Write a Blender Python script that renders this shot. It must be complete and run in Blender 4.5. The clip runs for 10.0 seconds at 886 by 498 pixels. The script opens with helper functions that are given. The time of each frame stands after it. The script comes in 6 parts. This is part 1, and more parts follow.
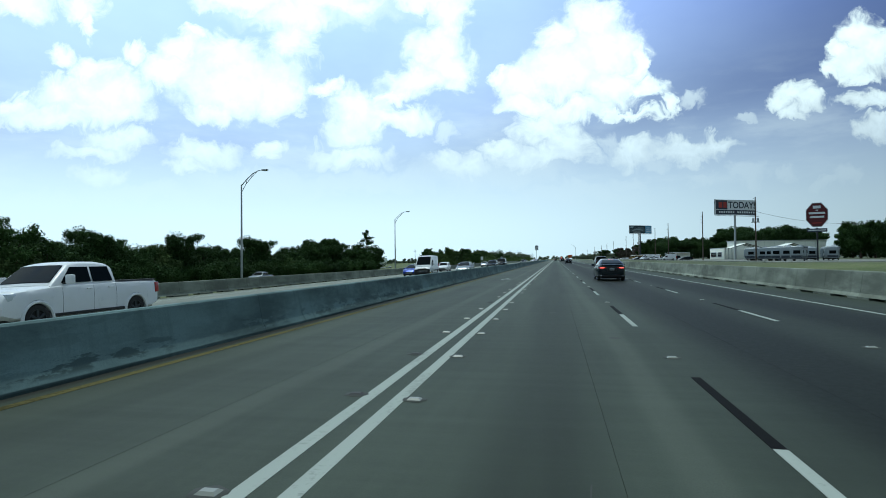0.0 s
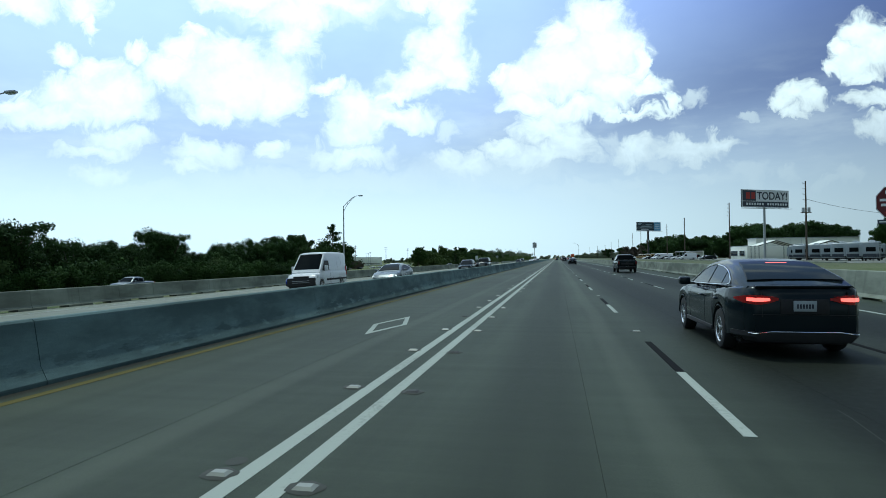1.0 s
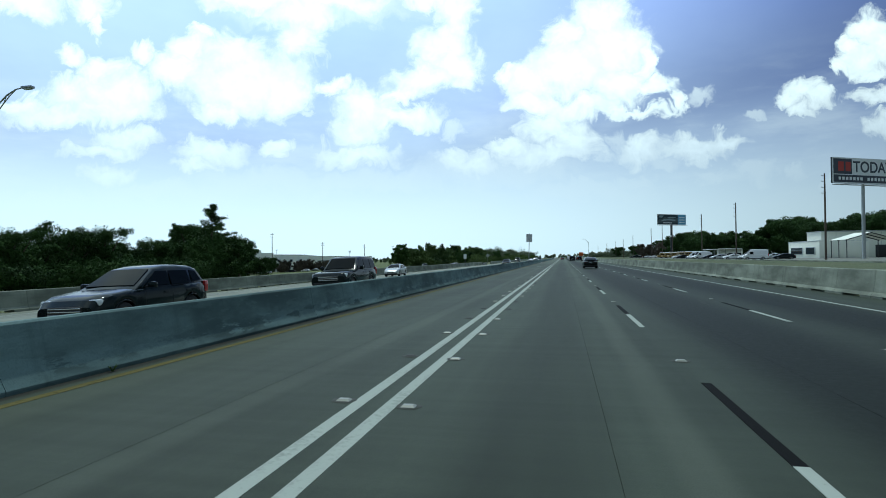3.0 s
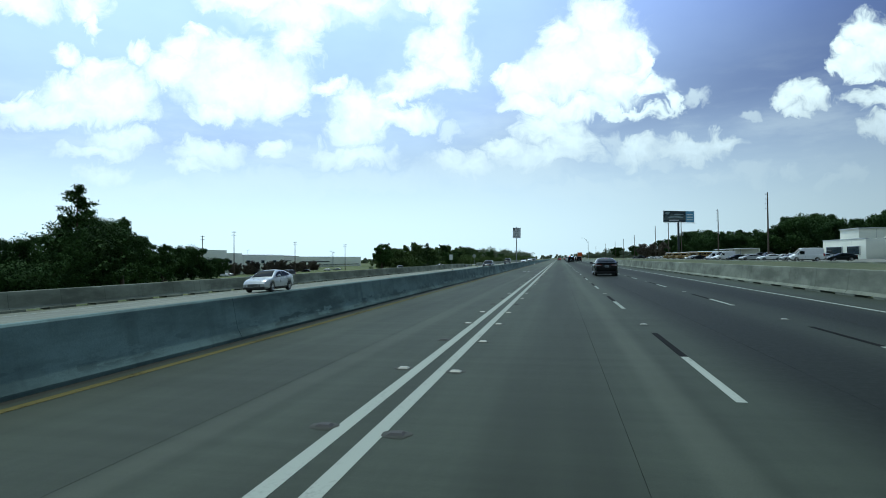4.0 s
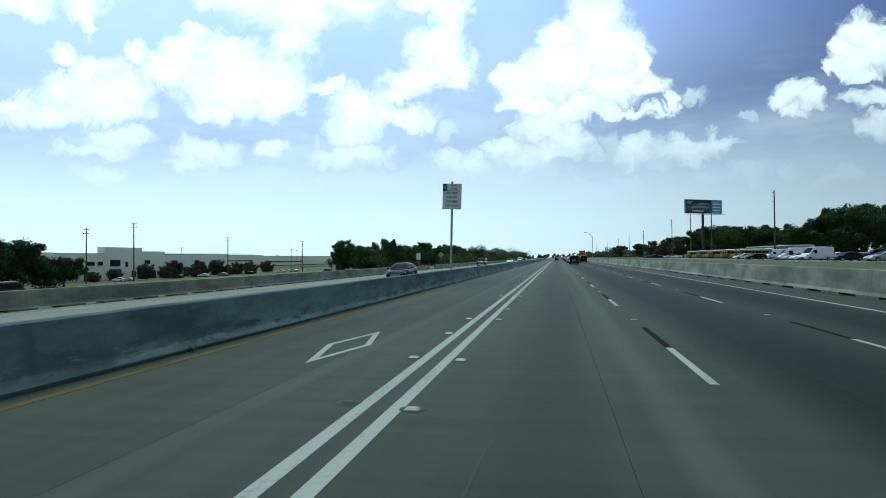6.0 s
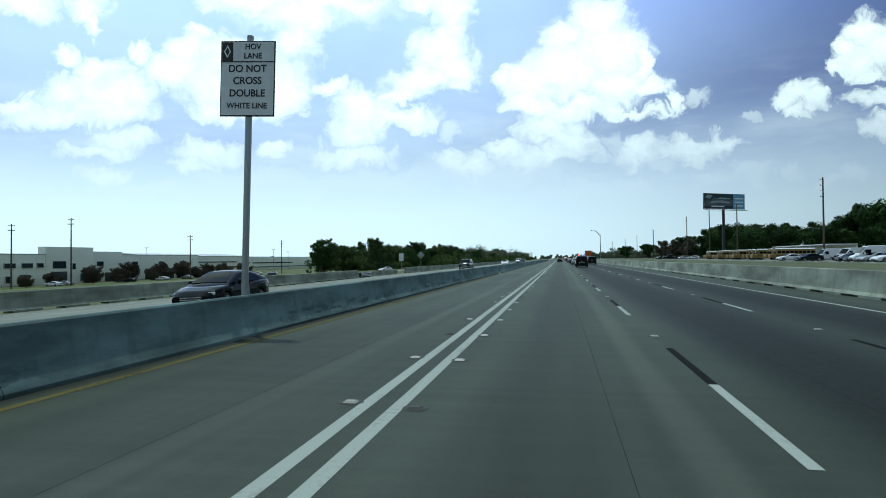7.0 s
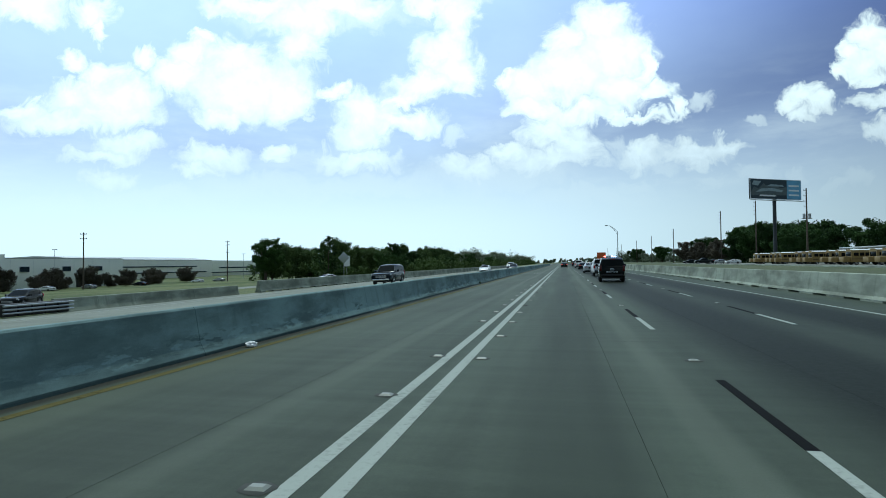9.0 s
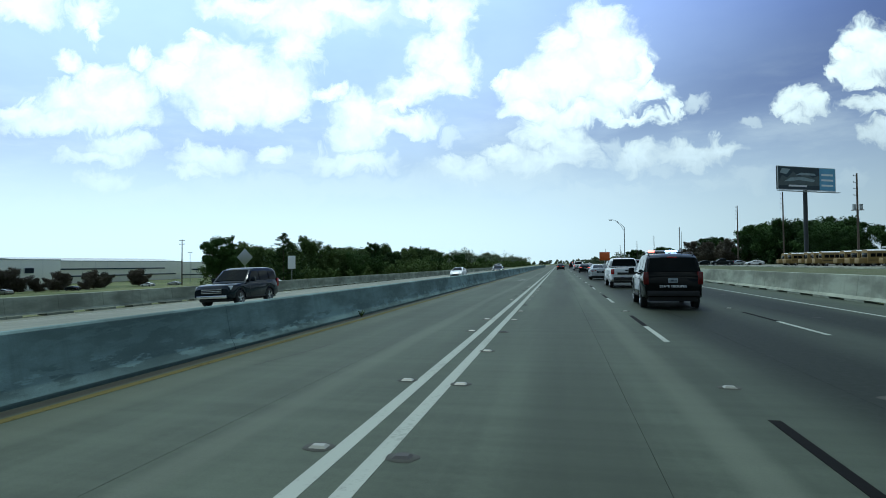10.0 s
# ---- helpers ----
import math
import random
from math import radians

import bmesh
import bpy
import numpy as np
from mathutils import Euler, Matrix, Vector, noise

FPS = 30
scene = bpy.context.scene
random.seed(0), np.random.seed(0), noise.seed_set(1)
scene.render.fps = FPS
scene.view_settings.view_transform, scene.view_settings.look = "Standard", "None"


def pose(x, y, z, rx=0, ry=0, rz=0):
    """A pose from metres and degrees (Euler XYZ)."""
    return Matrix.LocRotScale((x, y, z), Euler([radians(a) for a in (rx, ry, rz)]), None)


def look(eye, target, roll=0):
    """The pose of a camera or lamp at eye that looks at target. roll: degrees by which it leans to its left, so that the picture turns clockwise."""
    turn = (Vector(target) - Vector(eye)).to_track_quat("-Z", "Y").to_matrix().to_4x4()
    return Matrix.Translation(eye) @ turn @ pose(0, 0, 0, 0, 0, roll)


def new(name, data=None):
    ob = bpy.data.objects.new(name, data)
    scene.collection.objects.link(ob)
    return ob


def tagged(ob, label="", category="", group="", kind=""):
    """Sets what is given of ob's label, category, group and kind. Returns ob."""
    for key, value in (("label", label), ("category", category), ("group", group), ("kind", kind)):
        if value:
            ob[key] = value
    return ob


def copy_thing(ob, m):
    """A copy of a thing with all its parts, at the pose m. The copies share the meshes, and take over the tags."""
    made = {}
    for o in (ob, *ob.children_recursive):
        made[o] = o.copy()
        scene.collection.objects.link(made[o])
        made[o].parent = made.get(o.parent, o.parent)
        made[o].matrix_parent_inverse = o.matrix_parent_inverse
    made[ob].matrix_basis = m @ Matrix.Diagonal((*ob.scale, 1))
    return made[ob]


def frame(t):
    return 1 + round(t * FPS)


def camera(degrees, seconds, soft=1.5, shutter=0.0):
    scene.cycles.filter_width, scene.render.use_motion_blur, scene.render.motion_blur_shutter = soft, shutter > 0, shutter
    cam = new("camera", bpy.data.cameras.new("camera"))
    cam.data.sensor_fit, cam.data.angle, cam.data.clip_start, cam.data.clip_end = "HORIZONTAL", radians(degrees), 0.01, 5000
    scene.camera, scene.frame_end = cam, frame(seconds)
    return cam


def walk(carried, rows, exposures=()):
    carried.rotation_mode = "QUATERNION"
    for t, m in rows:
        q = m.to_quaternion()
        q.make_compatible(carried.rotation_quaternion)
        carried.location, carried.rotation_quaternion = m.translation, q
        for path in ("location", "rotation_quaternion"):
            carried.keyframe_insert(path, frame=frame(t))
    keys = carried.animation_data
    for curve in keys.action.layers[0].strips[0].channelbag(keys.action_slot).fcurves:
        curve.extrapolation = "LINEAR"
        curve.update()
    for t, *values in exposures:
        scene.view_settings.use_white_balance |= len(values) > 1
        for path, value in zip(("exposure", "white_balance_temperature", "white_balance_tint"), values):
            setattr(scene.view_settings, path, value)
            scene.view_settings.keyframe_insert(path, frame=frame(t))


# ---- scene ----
EXPO, KELVIN, TINT, SUN_E, SUN_ANG = -0.07, 5750.0, -8.0, 1.9, 0.8
SKY_GAIN, CLOUD_BASE, CLOUD_SUN, HAZE_BASE, HAZE_SUN = 0.92, 1.0, 23.0, 1.9, 22.5
# Metres; +Y runs along the motorway, x = 0 is the right-hand line of the double white line.
cam = camera(74.25, 10.0, soft=0.9, shutter=0.0)
PATH = (
    (0.0, 1.82, -8.45, 10.89, 1.04), (0.5, 1.94, 8.74, 11.05, 0.96), (1.0, 1.97, 24.75, 11.04, 0.97),
    (1.5, 2.05, 41.34, 11.24, 1.08), (2.0, 2.07, 57.9, 11.52, 0.95), (2.5, 2.01, 73.8, 11.61, 0.86),
    (4.0, 1.69, 120.96, 11.23, 0.94), (4.5, 1.68, 136.7, 11.06, 0.88), (5.0, 1.69, 152.0, 10.99, 0.80),
    (5.5, 1.70, 166.67, 10.92, 0.83), (7.0, 1.77, 208.4, 11.28, 0.96), (7.5, 1.76, 221.2, 11.34, 1.04),
    (8.0, 1.72, 234.12, 11.40, 1.24), (8.5, 1.67, 247.0, 11.63, 1.34), (9.0, 1.60, 259.6, 11.63, 1.36),
    (9.5, 1.58, 272.6, 11.58, 1.62), (10.0, 1.53, 286.0, 11.26, 1.49))
walk(cam, [(t, pose(x, y, 1.628, 90 + pitch, 0.51, yaw)) for t, x, y, yaw, pitch in PATH],
     exposures=[(0.0, EXPO, KELVIN, TINT), (10.0, EXPO, KELVIN, TINT)])

# ---- light ----
SUN_EL, SUN_AZ = 71.0, -38.0          # degrees; azimuth clockwise from +Y
sun_dir = Vector((math.sin(radians(SUN_AZ)) * math.cos(radians(SUN_EL)),
                  math.cos(radians(SUN_AZ)) * math.cos(radians(SUN_EL)), math.sin(radians(SUN_EL))))
sun_data = bpy.data.lights.new("sun", "SUN")
sun_data.energy, sun_data.angle, sun_data.color = SUN_E, radians(SUN_ANG), (1.0, 0.95, 0.86)
sun = new("sun", sun_data)
sun.matrix_world = look((0, 0, 60), Vector((0, 0, 60)) - sun_dir)


class Graph:
    """Short ways to add shader nodes."""

    def __init__(self, tree):
        self.tree, self.nodes = tree, tree.nodes

    def put(self, socket, value):
        if isinstance(value, bpy.types.NodeSocket):
            self.tree.links.new(value, socket)
        elif value is not None:
            socket.default_value = value

    def math(self, op, a, b=None, c=None, clamp=False):
        n = self.nodes.new("ShaderNodeMath")
        n.operation, n.use_clamp = op, clamp
        for s, v in zip(n.inputs, (a, b, c)):
            self.put(s, v)
        return n.outputs[0]

    def smooth(self, v, lo, hi, to_lo=0.0, to_hi=1.0):
        n = self.nodes.new("ShaderNodeMapRange")
        n.interpolation_type = "SMOOTHSTEP"
        for s, x in zip(n.inputs[:5], (v, lo, hi, to_lo, to_hi)):
            self.put(s, x)
        return n.outputs[0]

    def noise(self, vec, scale, detail=4.0, rough=0.55, distortion=0.0):
        n = self.nodes.new("ShaderNodeTexNoise")
        self.put(n.inputs["Vector"], vec)
        for k, v in (("Scale", scale), ("Detail", detail), ("Roughness", rough), ("Distortion", distortion)):
            n.inputs[k].default_value = v
        return n.outputs[0]

    def mix(self, f, a, b, blend="MIX"):
        n = self.nodes.new("ShaderNodeMix")
        n.data_type, n.blend_type = "RGBA", blend
        self.put(n.inputs[0], f)
        for s, v in ((n.inputs[6], a), (n.inputs[7], b)):
            self.put(s, (*v, 1.0) if isinstance(v, tuple) and len(v) == 3 else v)
        return n.outputs[2]

    def scaled(self, vec, x, y, z):
        n = self.nodes.new("ShaderNodeMapping")
        self.put(n.inputs[0], vec)
        n.inputs["Scale"].default_value = (x, y, z)
        return n.outputs[0]

    def split(self, vec):
        n = self.nodes.new("ShaderNodeSeparateXYZ")
        self.put(n.inputs[0], vec)
        return n.outputs

    def position(self):
        return self.nodes.new("ShaderNodeNewGeometry").outputs["Position"]


# clouds ahead of the road, bank by bank: slope across, slope up, half width, half height
CLOUDS_LEFT = (
    (-0.729, 0.448, 0.066, 0.032), (-0.608, 0.444, 0.034, 0.027), (-0.593, 0.413, 0.014, 0.021), (-0.645, 0.357, 0.026, 0.024),
    (-0.593, 0.333, 0.041, 0.027), (-0.646, 0.288, 0.050, 0.029), (-0.564, 0.290, 0.070, 0.043), (-0.665, 0.250, 0.089, 0.021),
    (-0.725, 0.266, 0.039, 0.019), (-0.579, 0.261, 0.087, 0.025), (-0.528, 0.357, 0.025, 0.018), (-0.554, 0.213, 0.064, 0.021),
    (-0.593, 0.189, 0.070, 0.014), (-0.405, 0.189, 0.060, 0.023), (-0.434, 0.162, 0.043, 0.013), (-0.298, 0.194, 0.029, 0.016),
    (-0.578, 0.148, 0.043, 0.017))
CLOUDS_MIDDLE = (
    (-0.463, 0.327, 0.060, 0.029), (-0.429, 0.390, 0.027, 0.016), (-0.445, 0.361, 0.037, 0.025), (-0.366, 0.354, 0.058, 0.037),
    (-0.342, 0.303, 0.108, 0.053), (-0.279, 0.285, 0.044, 0.039), (-0.393, 0.259, 0.050, 0.021), (-0.327, 0.446, 0.089, 0.021),
    (-0.249, 0.420, 0.070, 0.029), (-0.186, 0.441, 0.089, 0.025), (-0.254, 0.373, 0.041, 0.037), (-0.134, 0.263, 0.056, 0.037),
    (-0.080, 0.247, 0.070, 0.019), (-0.151, 0.226, 0.048, 0.029), (-0.153, 0.180, 0.075, 0.019), (-0.196, 0.300, 0.029, 0.017),
    (-0.016, 0.450, 0.071, 0.019), (0.018, 0.418, 0.041, 0.041), (-0.007, 0.364, 0.050, 0.039),
    (-0.041, 0.306, 0.060, 0.029), (0.022, 0.325, 0.037, 0.042), (-0.080, 0.284, 0.035, 0.013))
CLOUDS_TOWER = (
    (0.266, 0.408, 0.056, 0.031), (0.203, 0.379, 0.029, 0.035), (0.285, 0.362, 0.070, 0.053), (0.217, 0.326, 0.077, 0.050),
    (0.140, 0.307, 0.039, 0.035), (0.105, 0.319, 0.017, 0.013), (0.150, 0.270, 0.046, 0.023), (0.220, 0.258, 0.079, 0.023),
    (0.299, 0.296, 0.050, 0.039), (0.341, 0.335, 0.017, 0.035), (0.352, 0.286, 0.041, 0.017), (0.322, 0.244, 0.077, 0.010),
    (0.391, 0.257, 0.012, 0.019), (0.172, 0.223, 0.046, 0.029), (0.217, 0.203, 0.044, 0.039), (0.108, 0.195, 0.041, 0.019),
    (0.176, 0.175, 0.089, 0.021), (0.040, 0.164, 0.056, 0.023))
CLOUDS_RIGHT = (
    (0.331, 0.185, 0.044, 0.021), (0.430, 0.188, 0.068, 0.019), (0.477, 0.194, 0.039, 0.014), (0.609, 0.274, 0.035, 0.023),
    (0.636, 0.264, 0.027, 0.016), (0.589, 0.259, 0.027, 0.014), (0.616, 0.241, 0.025, 0.012), (0.726, 0.381, 0.031, 0.031),
    (0.751, 0.352, 0.042, 0.037), (0.706, 0.332, 0.035, 0.027), (0.672, 0.323, 0.021, 0.019), (0.718, 0.313, 0.034, 0.010),
    (0.695, 0.356, 0.017, 0.019), (0.746, 0.267, 0.054, 0.015), (0.761, 0.280, 0.031, 0.014), (0.745, 0.219, 0.039, 0.017),
    (0.762, 0.230, 0.025, 0.012))
CLOUDS_FAINT = (
    (-0.318, 0.136, 0.116, 0.027), (-0.134, 0.132, 0.126, 0.025), (-0.492, 0.110, 0.126, 0.021), (-0.694, 0.104, 0.087, 0.017),
    (0.088, 0.148, 0.135, 0.029), (0.288, 0.199, 0.021, 0.013), (0.326, 0.133, 0.033, 0.015), (0.370, 0.165, 0.039, 0.012),
    (0.449, 0.141, 0.027, 0.013), (0.527, 0.144, 0.035, 0.019), (0.595, 0.144, 0.017, 0.015), (0.243, 0.109, 0.106, 0.019),
    (0.425, 0.268, 0.023, 0.013), (0.700, 0.137, 0.027, 0.019), (0.670, 0.124, 0.023, 0.011), (0.517, 0.236, 0.021, 0.009),
    (-0.230, 0.343, 0.021, 0.012), (-0.240, 0.249, 0.014, 0.009), (0.006, 0.218, 0.023, 0.014), (-0.210, 0.429, 0.145, 0.029))
world = bpy.data.worlds.new("sky")
scene.world = world
world.use_nodes = True
wg = Graph(world.node_tree)
back = wg.nodes["Background"]
sky = wg.nodes.new("ShaderNodeTexSky")
sky.sky_type, sky.sun_disc = "NISHITA", False
sky.sun_elevation, sky.sun_rotation = radians(SUN_EL), radians(SUN_AZ)
sky.air_density, sky.dust_density, sky.ozone_density = 1.0, 1.2, 1.0
way = wg.nodes.new("ShaderNodeTexCoord").outputs["Generated"]
dx, dy, dz = wg.split(way)
up = wg.math("MULTIPLY", wg.math("ARCSINE", dz), 57.29578)
az = wg.math("MULTIPLY", wg.math("ARCTAN2", wg.math("MULTIPLY", dx, -1.0), dy), 57.29578)
FACING = radians(11.1)
ahead_of = wg.math("MAXIMUM", wg.math("MULTIPLY_ADD", dx, -math.sin(FACING), wg.math("MULTIPLY", dy, math.cos(FACING))), 0.08)
across = wg.math("DIVIDE", wg.math("MULTIPLY_ADD", dx, math.cos(FACING), wg.math("MULTIPLY", dy, math.sin(FACING))), ahead_of)
rise = wg.math("DIVIDE", dz, ahead_of)


def vector_node(op, a, b, c=None):
    n = wg.nodes.new("ShaderNodeVectorMath")
    n.operation = op
    for s, v in zip(n.inputs, (a, b, c)):
        wg.put(s, v)
    return n


def billow(vec, scale, reach, detail, rough):
    """Shift vec by a coloured noise, so that the outlines of the clouds curl."""
    n = wg.nodes.new("ShaderNodeTexNoise")
    wg.put(n.inputs["Vector"], vec)
    for k, v in (("Scale", scale), ("Detail", detail), ("Roughness", rough)):
        n.inputs[k].default_value = v
    off = vector_node("MULTIPLY_ADD", n.outputs["Color"], (reach, reach, 0.0), (-reach / 2, -reach / 2, 0.0))
    return vector_node("ADD", vec, off.outputs[0]).outputs[0]


slopes = wg.nodes.new("ShaderNodeCombineXYZ")
wg.put(slopes.inputs[0], across)
wg.put(slopes.inputs[1], rise)
curled = billow(billow(slopes.outputs[0], 14.0, 0.07, 2.0, 0.5), 48.0, 0.045, 5.0, 0.62)


def bank(clouds, soft):
    got = None
    for cu, cv, ru, rv in clouds:
        q = vector_node("MULTIPLY_ADD", curled, (1 / ru, 1 / rv, 0.0), (-cu / ru, -cv / rv, 0.0)).outputs[0]
        d = wg.math("SUBTRACT", 1.0, vector_node("DOT_PRODUCT", q, q).outputs["Value"])
        got = d if got is None else wg.math("SMOOTH_MAX", got, d, soft)
    return got


dense = bank(CLOUDS_LEFT + CLOUDS_MIDDLE + CLOUDS_TOWER + CLOUDS_RIGHT, 0.25)
faint = bank(CLOUDS_FAINT, 0.5)
# the rest of the sky carries clouds of the same kind
rest = wg.noise(wg.scaled(way, 1.0, 1.0, 2.2), 3.4, 7.0, 0.58)
rest = wg.math("MULTIPLY_ADD", rest, 7.0, -4.0)
aside = wg.smooth(wg.math("ABSOLUTE", wg.math("SUBTRACT", az, 9.0)), 40.0, 48.0)
above = wg.smooth(up, 24.0, 29.0)
aside = wg.math("MAXIMUM", aside, above)
fray = wg.math("MULTIPLY_ADD", wg.noise(slopes.outputs[0], 40.0, 5.0, 0.6), 1.3, -0.65)
clear = wg.math("MULTIPLY", aside, -9.0)
dense = wg.math("ADD", wg.math("ADD", dense, fray), clear)
faint = wg.math("ADD", wg.math("ADD", faint, fray), clear)
dense = wg.math("MAXIMUM", dense, wg.math("MULTIPLY_ADD", rest, aside, wg.math("MULTIPLY_ADD", aside, 9.0, -9.0)))
cover = wg.smooth(dense, -0.7, 0.6)
cover = wg.math("MAXIMUM", cover, wg.smooth(faint, -0.9, 1.0, 0.0, 0.6))
streaks = wg.noise(wg.scaled(way, 1.0, 1.0, 4.0), 6.0, 5.0, 0.6)
cover = wg.math("MAXIMUM", cover, wg.math("MULTIPLY", wg.smooth(streaks, 0.42, 0.75, 0.0, 0.55), wg.smooth(up, 19.0, 6.0)))
cover = wg.math("MULTIPLY", cover, wg.smooth(up, 1.5, 17.0, 0.0, 1.0))
dot = wg.nodes.new("ShaderNodeVectorMath")
dot.operation = "DOT_PRODUCT"
wg.put(dot.inputs[0], way)
dot.inputs[1].default_value = sun_dir
near_sun = wg.math("POWER", wg.math("MULTIPLY_ADD", dot.outputs["Value"], 0.5, 0.5, clamp=True), 2.0)
shade = wg.smooth(dense, 0.3, 1.5, 0.85, 1.1)
toward_sun = wg.math("MINIMUM", near_sun, 0.55)
lit_side = wg.math("MAXIMUM", toward_sun, wg.math("MULTIPLY", aside, 0.42))
bright = wg.math("MULTIPLY", wg.math("MULTIPLY_ADD", lit_side, CLOUD_SUN, CLOUD_BASE), shade)
cloud = wg.mix(1.0, (0.955, 0.995, 1.01), bright, "MULTIPLY")
haze = wg.smooth(up, 20.0, 0.0, 0.0, 0.92)
veil = wg.smooth(wg.noise(wg.scaled(way, 1.0, 1.0, 2.0), 2.6, 5.0, 0.55), 0.3, 0.7, 0.8, 1.1)
# thin haze glows on the side of the sun
level = wg.math("SQRT", wg.math("MAXIMUM", wg.math("MULTIPLY_ADD", dx, dx, wg.math("MULTIPLY", dy, dy)), 1e-4))
sunward = wg.math("DIVIDE", wg.math("MULTIPLY_ADD", dx, math.sin(radians(SUN_AZ)), wg.math("MULTIPLY", dy, math.cos(radians(SUN_AZ)))), level)
thin = wg.math("MULTIPLY", wg.smooth(sunward, 0.35, 0.98, 0.1, 0.5), veil)
haze = wg.math("MAXIMUM", haze, thin)
tone = wg.mix(aside, (SKY_GAIN * 1.5, SKY_GAIN * 1.55, SKY_GAIN * 2.9), (SKY_GAIN * 1.6, SKY_GAIN * 1.75, SKY_GAIN * 2.0))
blue = wg.mix(1.0, sky.outputs[0], tone, "MULTIPLY")
fade = wg.math("MULTIPLY", wg.smooth(near_sun, 0.5, 0.76, 0.22, 1.08), wg.smooth(up, 24.0, 65.0, 1.0, 0.45))
blue = wg.mix(1.0, blue, fade, "MULTIPLY")
white_haze = wg.mix(wg.smooth(up, 4.0, 20.0), (0.8, 0.9, 0.985), (0.74, 0.85, 1.07))
haze_light = wg.math("MULTIPLY", wg.math("MULTIPLY_ADD", toward_sun, HAZE_SUN, HAZE_BASE), wg.smooth(sunward, 0.3, 0.95, 0.66, 1.05))
blue = wg.mix(haze, blue, wg.mix(1.0, white_haze, haze_light, "MULTIPLY"))
wg.put(back.inputs[0], wg.mix(cover, blue, cloud))
back.inputs[1].default_value = 0.1

# ---- materials ----
def material(name, rough=0.6, metal=0.0, spec=0.5):
    m = bpy.data.materials.new(name)
    m.use_nodes = True
    g = Graph(m.node_tree)
    b = g.nodes["Principled BSDF"]
    b.inputs["Roughness"].default_value, b.inputs["Metallic"].default_value = rough, metal
    b.inputs["Specular IOR Level"].default_value = spec
    return m, g, b


def bump(g, b, height, strength=0.3, distance=0.01):
    n = g.nodes.new("ShaderNodeBump")
    n.inputs["Strength"].default_value, n.inputs["Distance"].default_value = strength, distance
    g.put(n.inputs["Height"], height)
    g.put(b.inputs["Normal"], n.outputs[0])


def plain(name, color, rough=0.5, metal=0.0, vary=0.12, scale=6.0, spec=0.5, coat=0.0):
    """Paint, plastic or metal with slight soiling and grain."""
    m, g, b = material(name, rough, metal, spec)
    pos = g.nodes.new("ShaderNodeTexCoord").outputs["Object"]
    n1, n2 = g.noise(pos, scale, 4), g.noise(pos, scale * 11, 3)
    f = g.math("MULTIPLY_ADD", n2, 0.4, g.math("MULTIPLY", n1, 0.6))
    dark = tuple(c * (1 - 2 * vary) for c in color)
    light = tuple(min(1, c * (1 + vary)) for c in color)
    g.put(b.inputs["Base Color"], g.mix(f, dark, light))
    g.put(b.inputs["Roughness"], g.math("MULTIPLY_ADD", n1, 0.2, max(rough - 0.1, 0.02)))
    if coat:
        b.inputs["Coat Weight"].default_value, b.inputs["Coat Roughness"].default_value = coat, 0.06
    return m


def lamp_glow(name, color, strength):
    m, g, b = material(name, 0.3)
    b.inputs["Base Color"].default_value = (*color, 1)
    b.inputs["Emission Color"].default_value, b.inputs["Emission Strength"].default_value = (*color, 1), strength
    return m


def concrete_road(name, base, lane_bands, far_gain=1.0):
    m, g, b = material(name, 0.6, 0, 0.1)
    pos = g.position()
    x, y, z = g.split(pos)
    along = g.scaled(pos, 1.0, 0.05, 1.0)
    streak = g.noise(along, 1.3, 5, 0.6)
    patch = g.noise(g.scaled(pos, 0.22, 0.09, 1.0), 1.0, 5, 0.6)
    grain = g.noise(pos, 60.0, 3, 0.7)
    speck = g.noise(pos, 9.0, 4, 0.7)
    cross = g.noise(g.scaled(pos, 0.12, 2.6, 1.0), 1.0, 3, 0.6)
    tone = g.math("MULTIPLY_ADD", streak, 0.5, g.math("MULTIPLY_ADD", patch, 0.45, g.math("MULTIPLY_ADD", speck, 0.34, -0.06)))
    tone = g.math("MULTIPLY_ADD", cross, 0.3, g.math("SUBTRACT", tone, 0.04))
    tone = g.smooth(tone, 0.4, 1.0)
    col = g.mix(tone, tuple(c * 0.55 for c in base), tuple(c * 1.38 for c in base))
    if lane_bands:
        # oil-darkened middle of the lanes, pale worn bands beside them, other dark bands
        for cx, wid, amt, tint in lane_bands:
            wob = g.math("ADD", x, g.math("MULTIPLY_ADD", g.noise(g.scaled(pos, 0.0, 0.05, 0.0), 1.0, 3), 0.5, -0.25))
            d = g.math("ABSOLUTE", g.math("SUBTRACT", wob, cx))
            f = g.math("MULTIPLY", g.smooth(d, wid, wid * 0.25), g.math("MULTIPLY_ADD", patch, 0.8, amt - 0.4, clamp=True))
            col = g.mix(f, col, tint)
    col = g.mix(g.smooth(grain, 0.35, 0.75, 0.0, 0.35), col, tuple(c * 0.6 for c in base))
    # the paving gets paler farther along, between y = 190 and 310
    gain_along = g.smooth(y, 190.0, 310.0, 1.0, far_gain)
    col = g.mix(1.0, col, gain_along, "MULTIPLY")
    g.put(b.inputs["Base Color"], col)
    g.put(b.inputs["Roughness"], g.math("MULTIPLY_ADD", speck, 0.2, 0.56))
    bump(g, b, g.math("ADD", grain, g.math("MULTIPLY", speck, 0.8)), 0.3, 0.004)
    return m


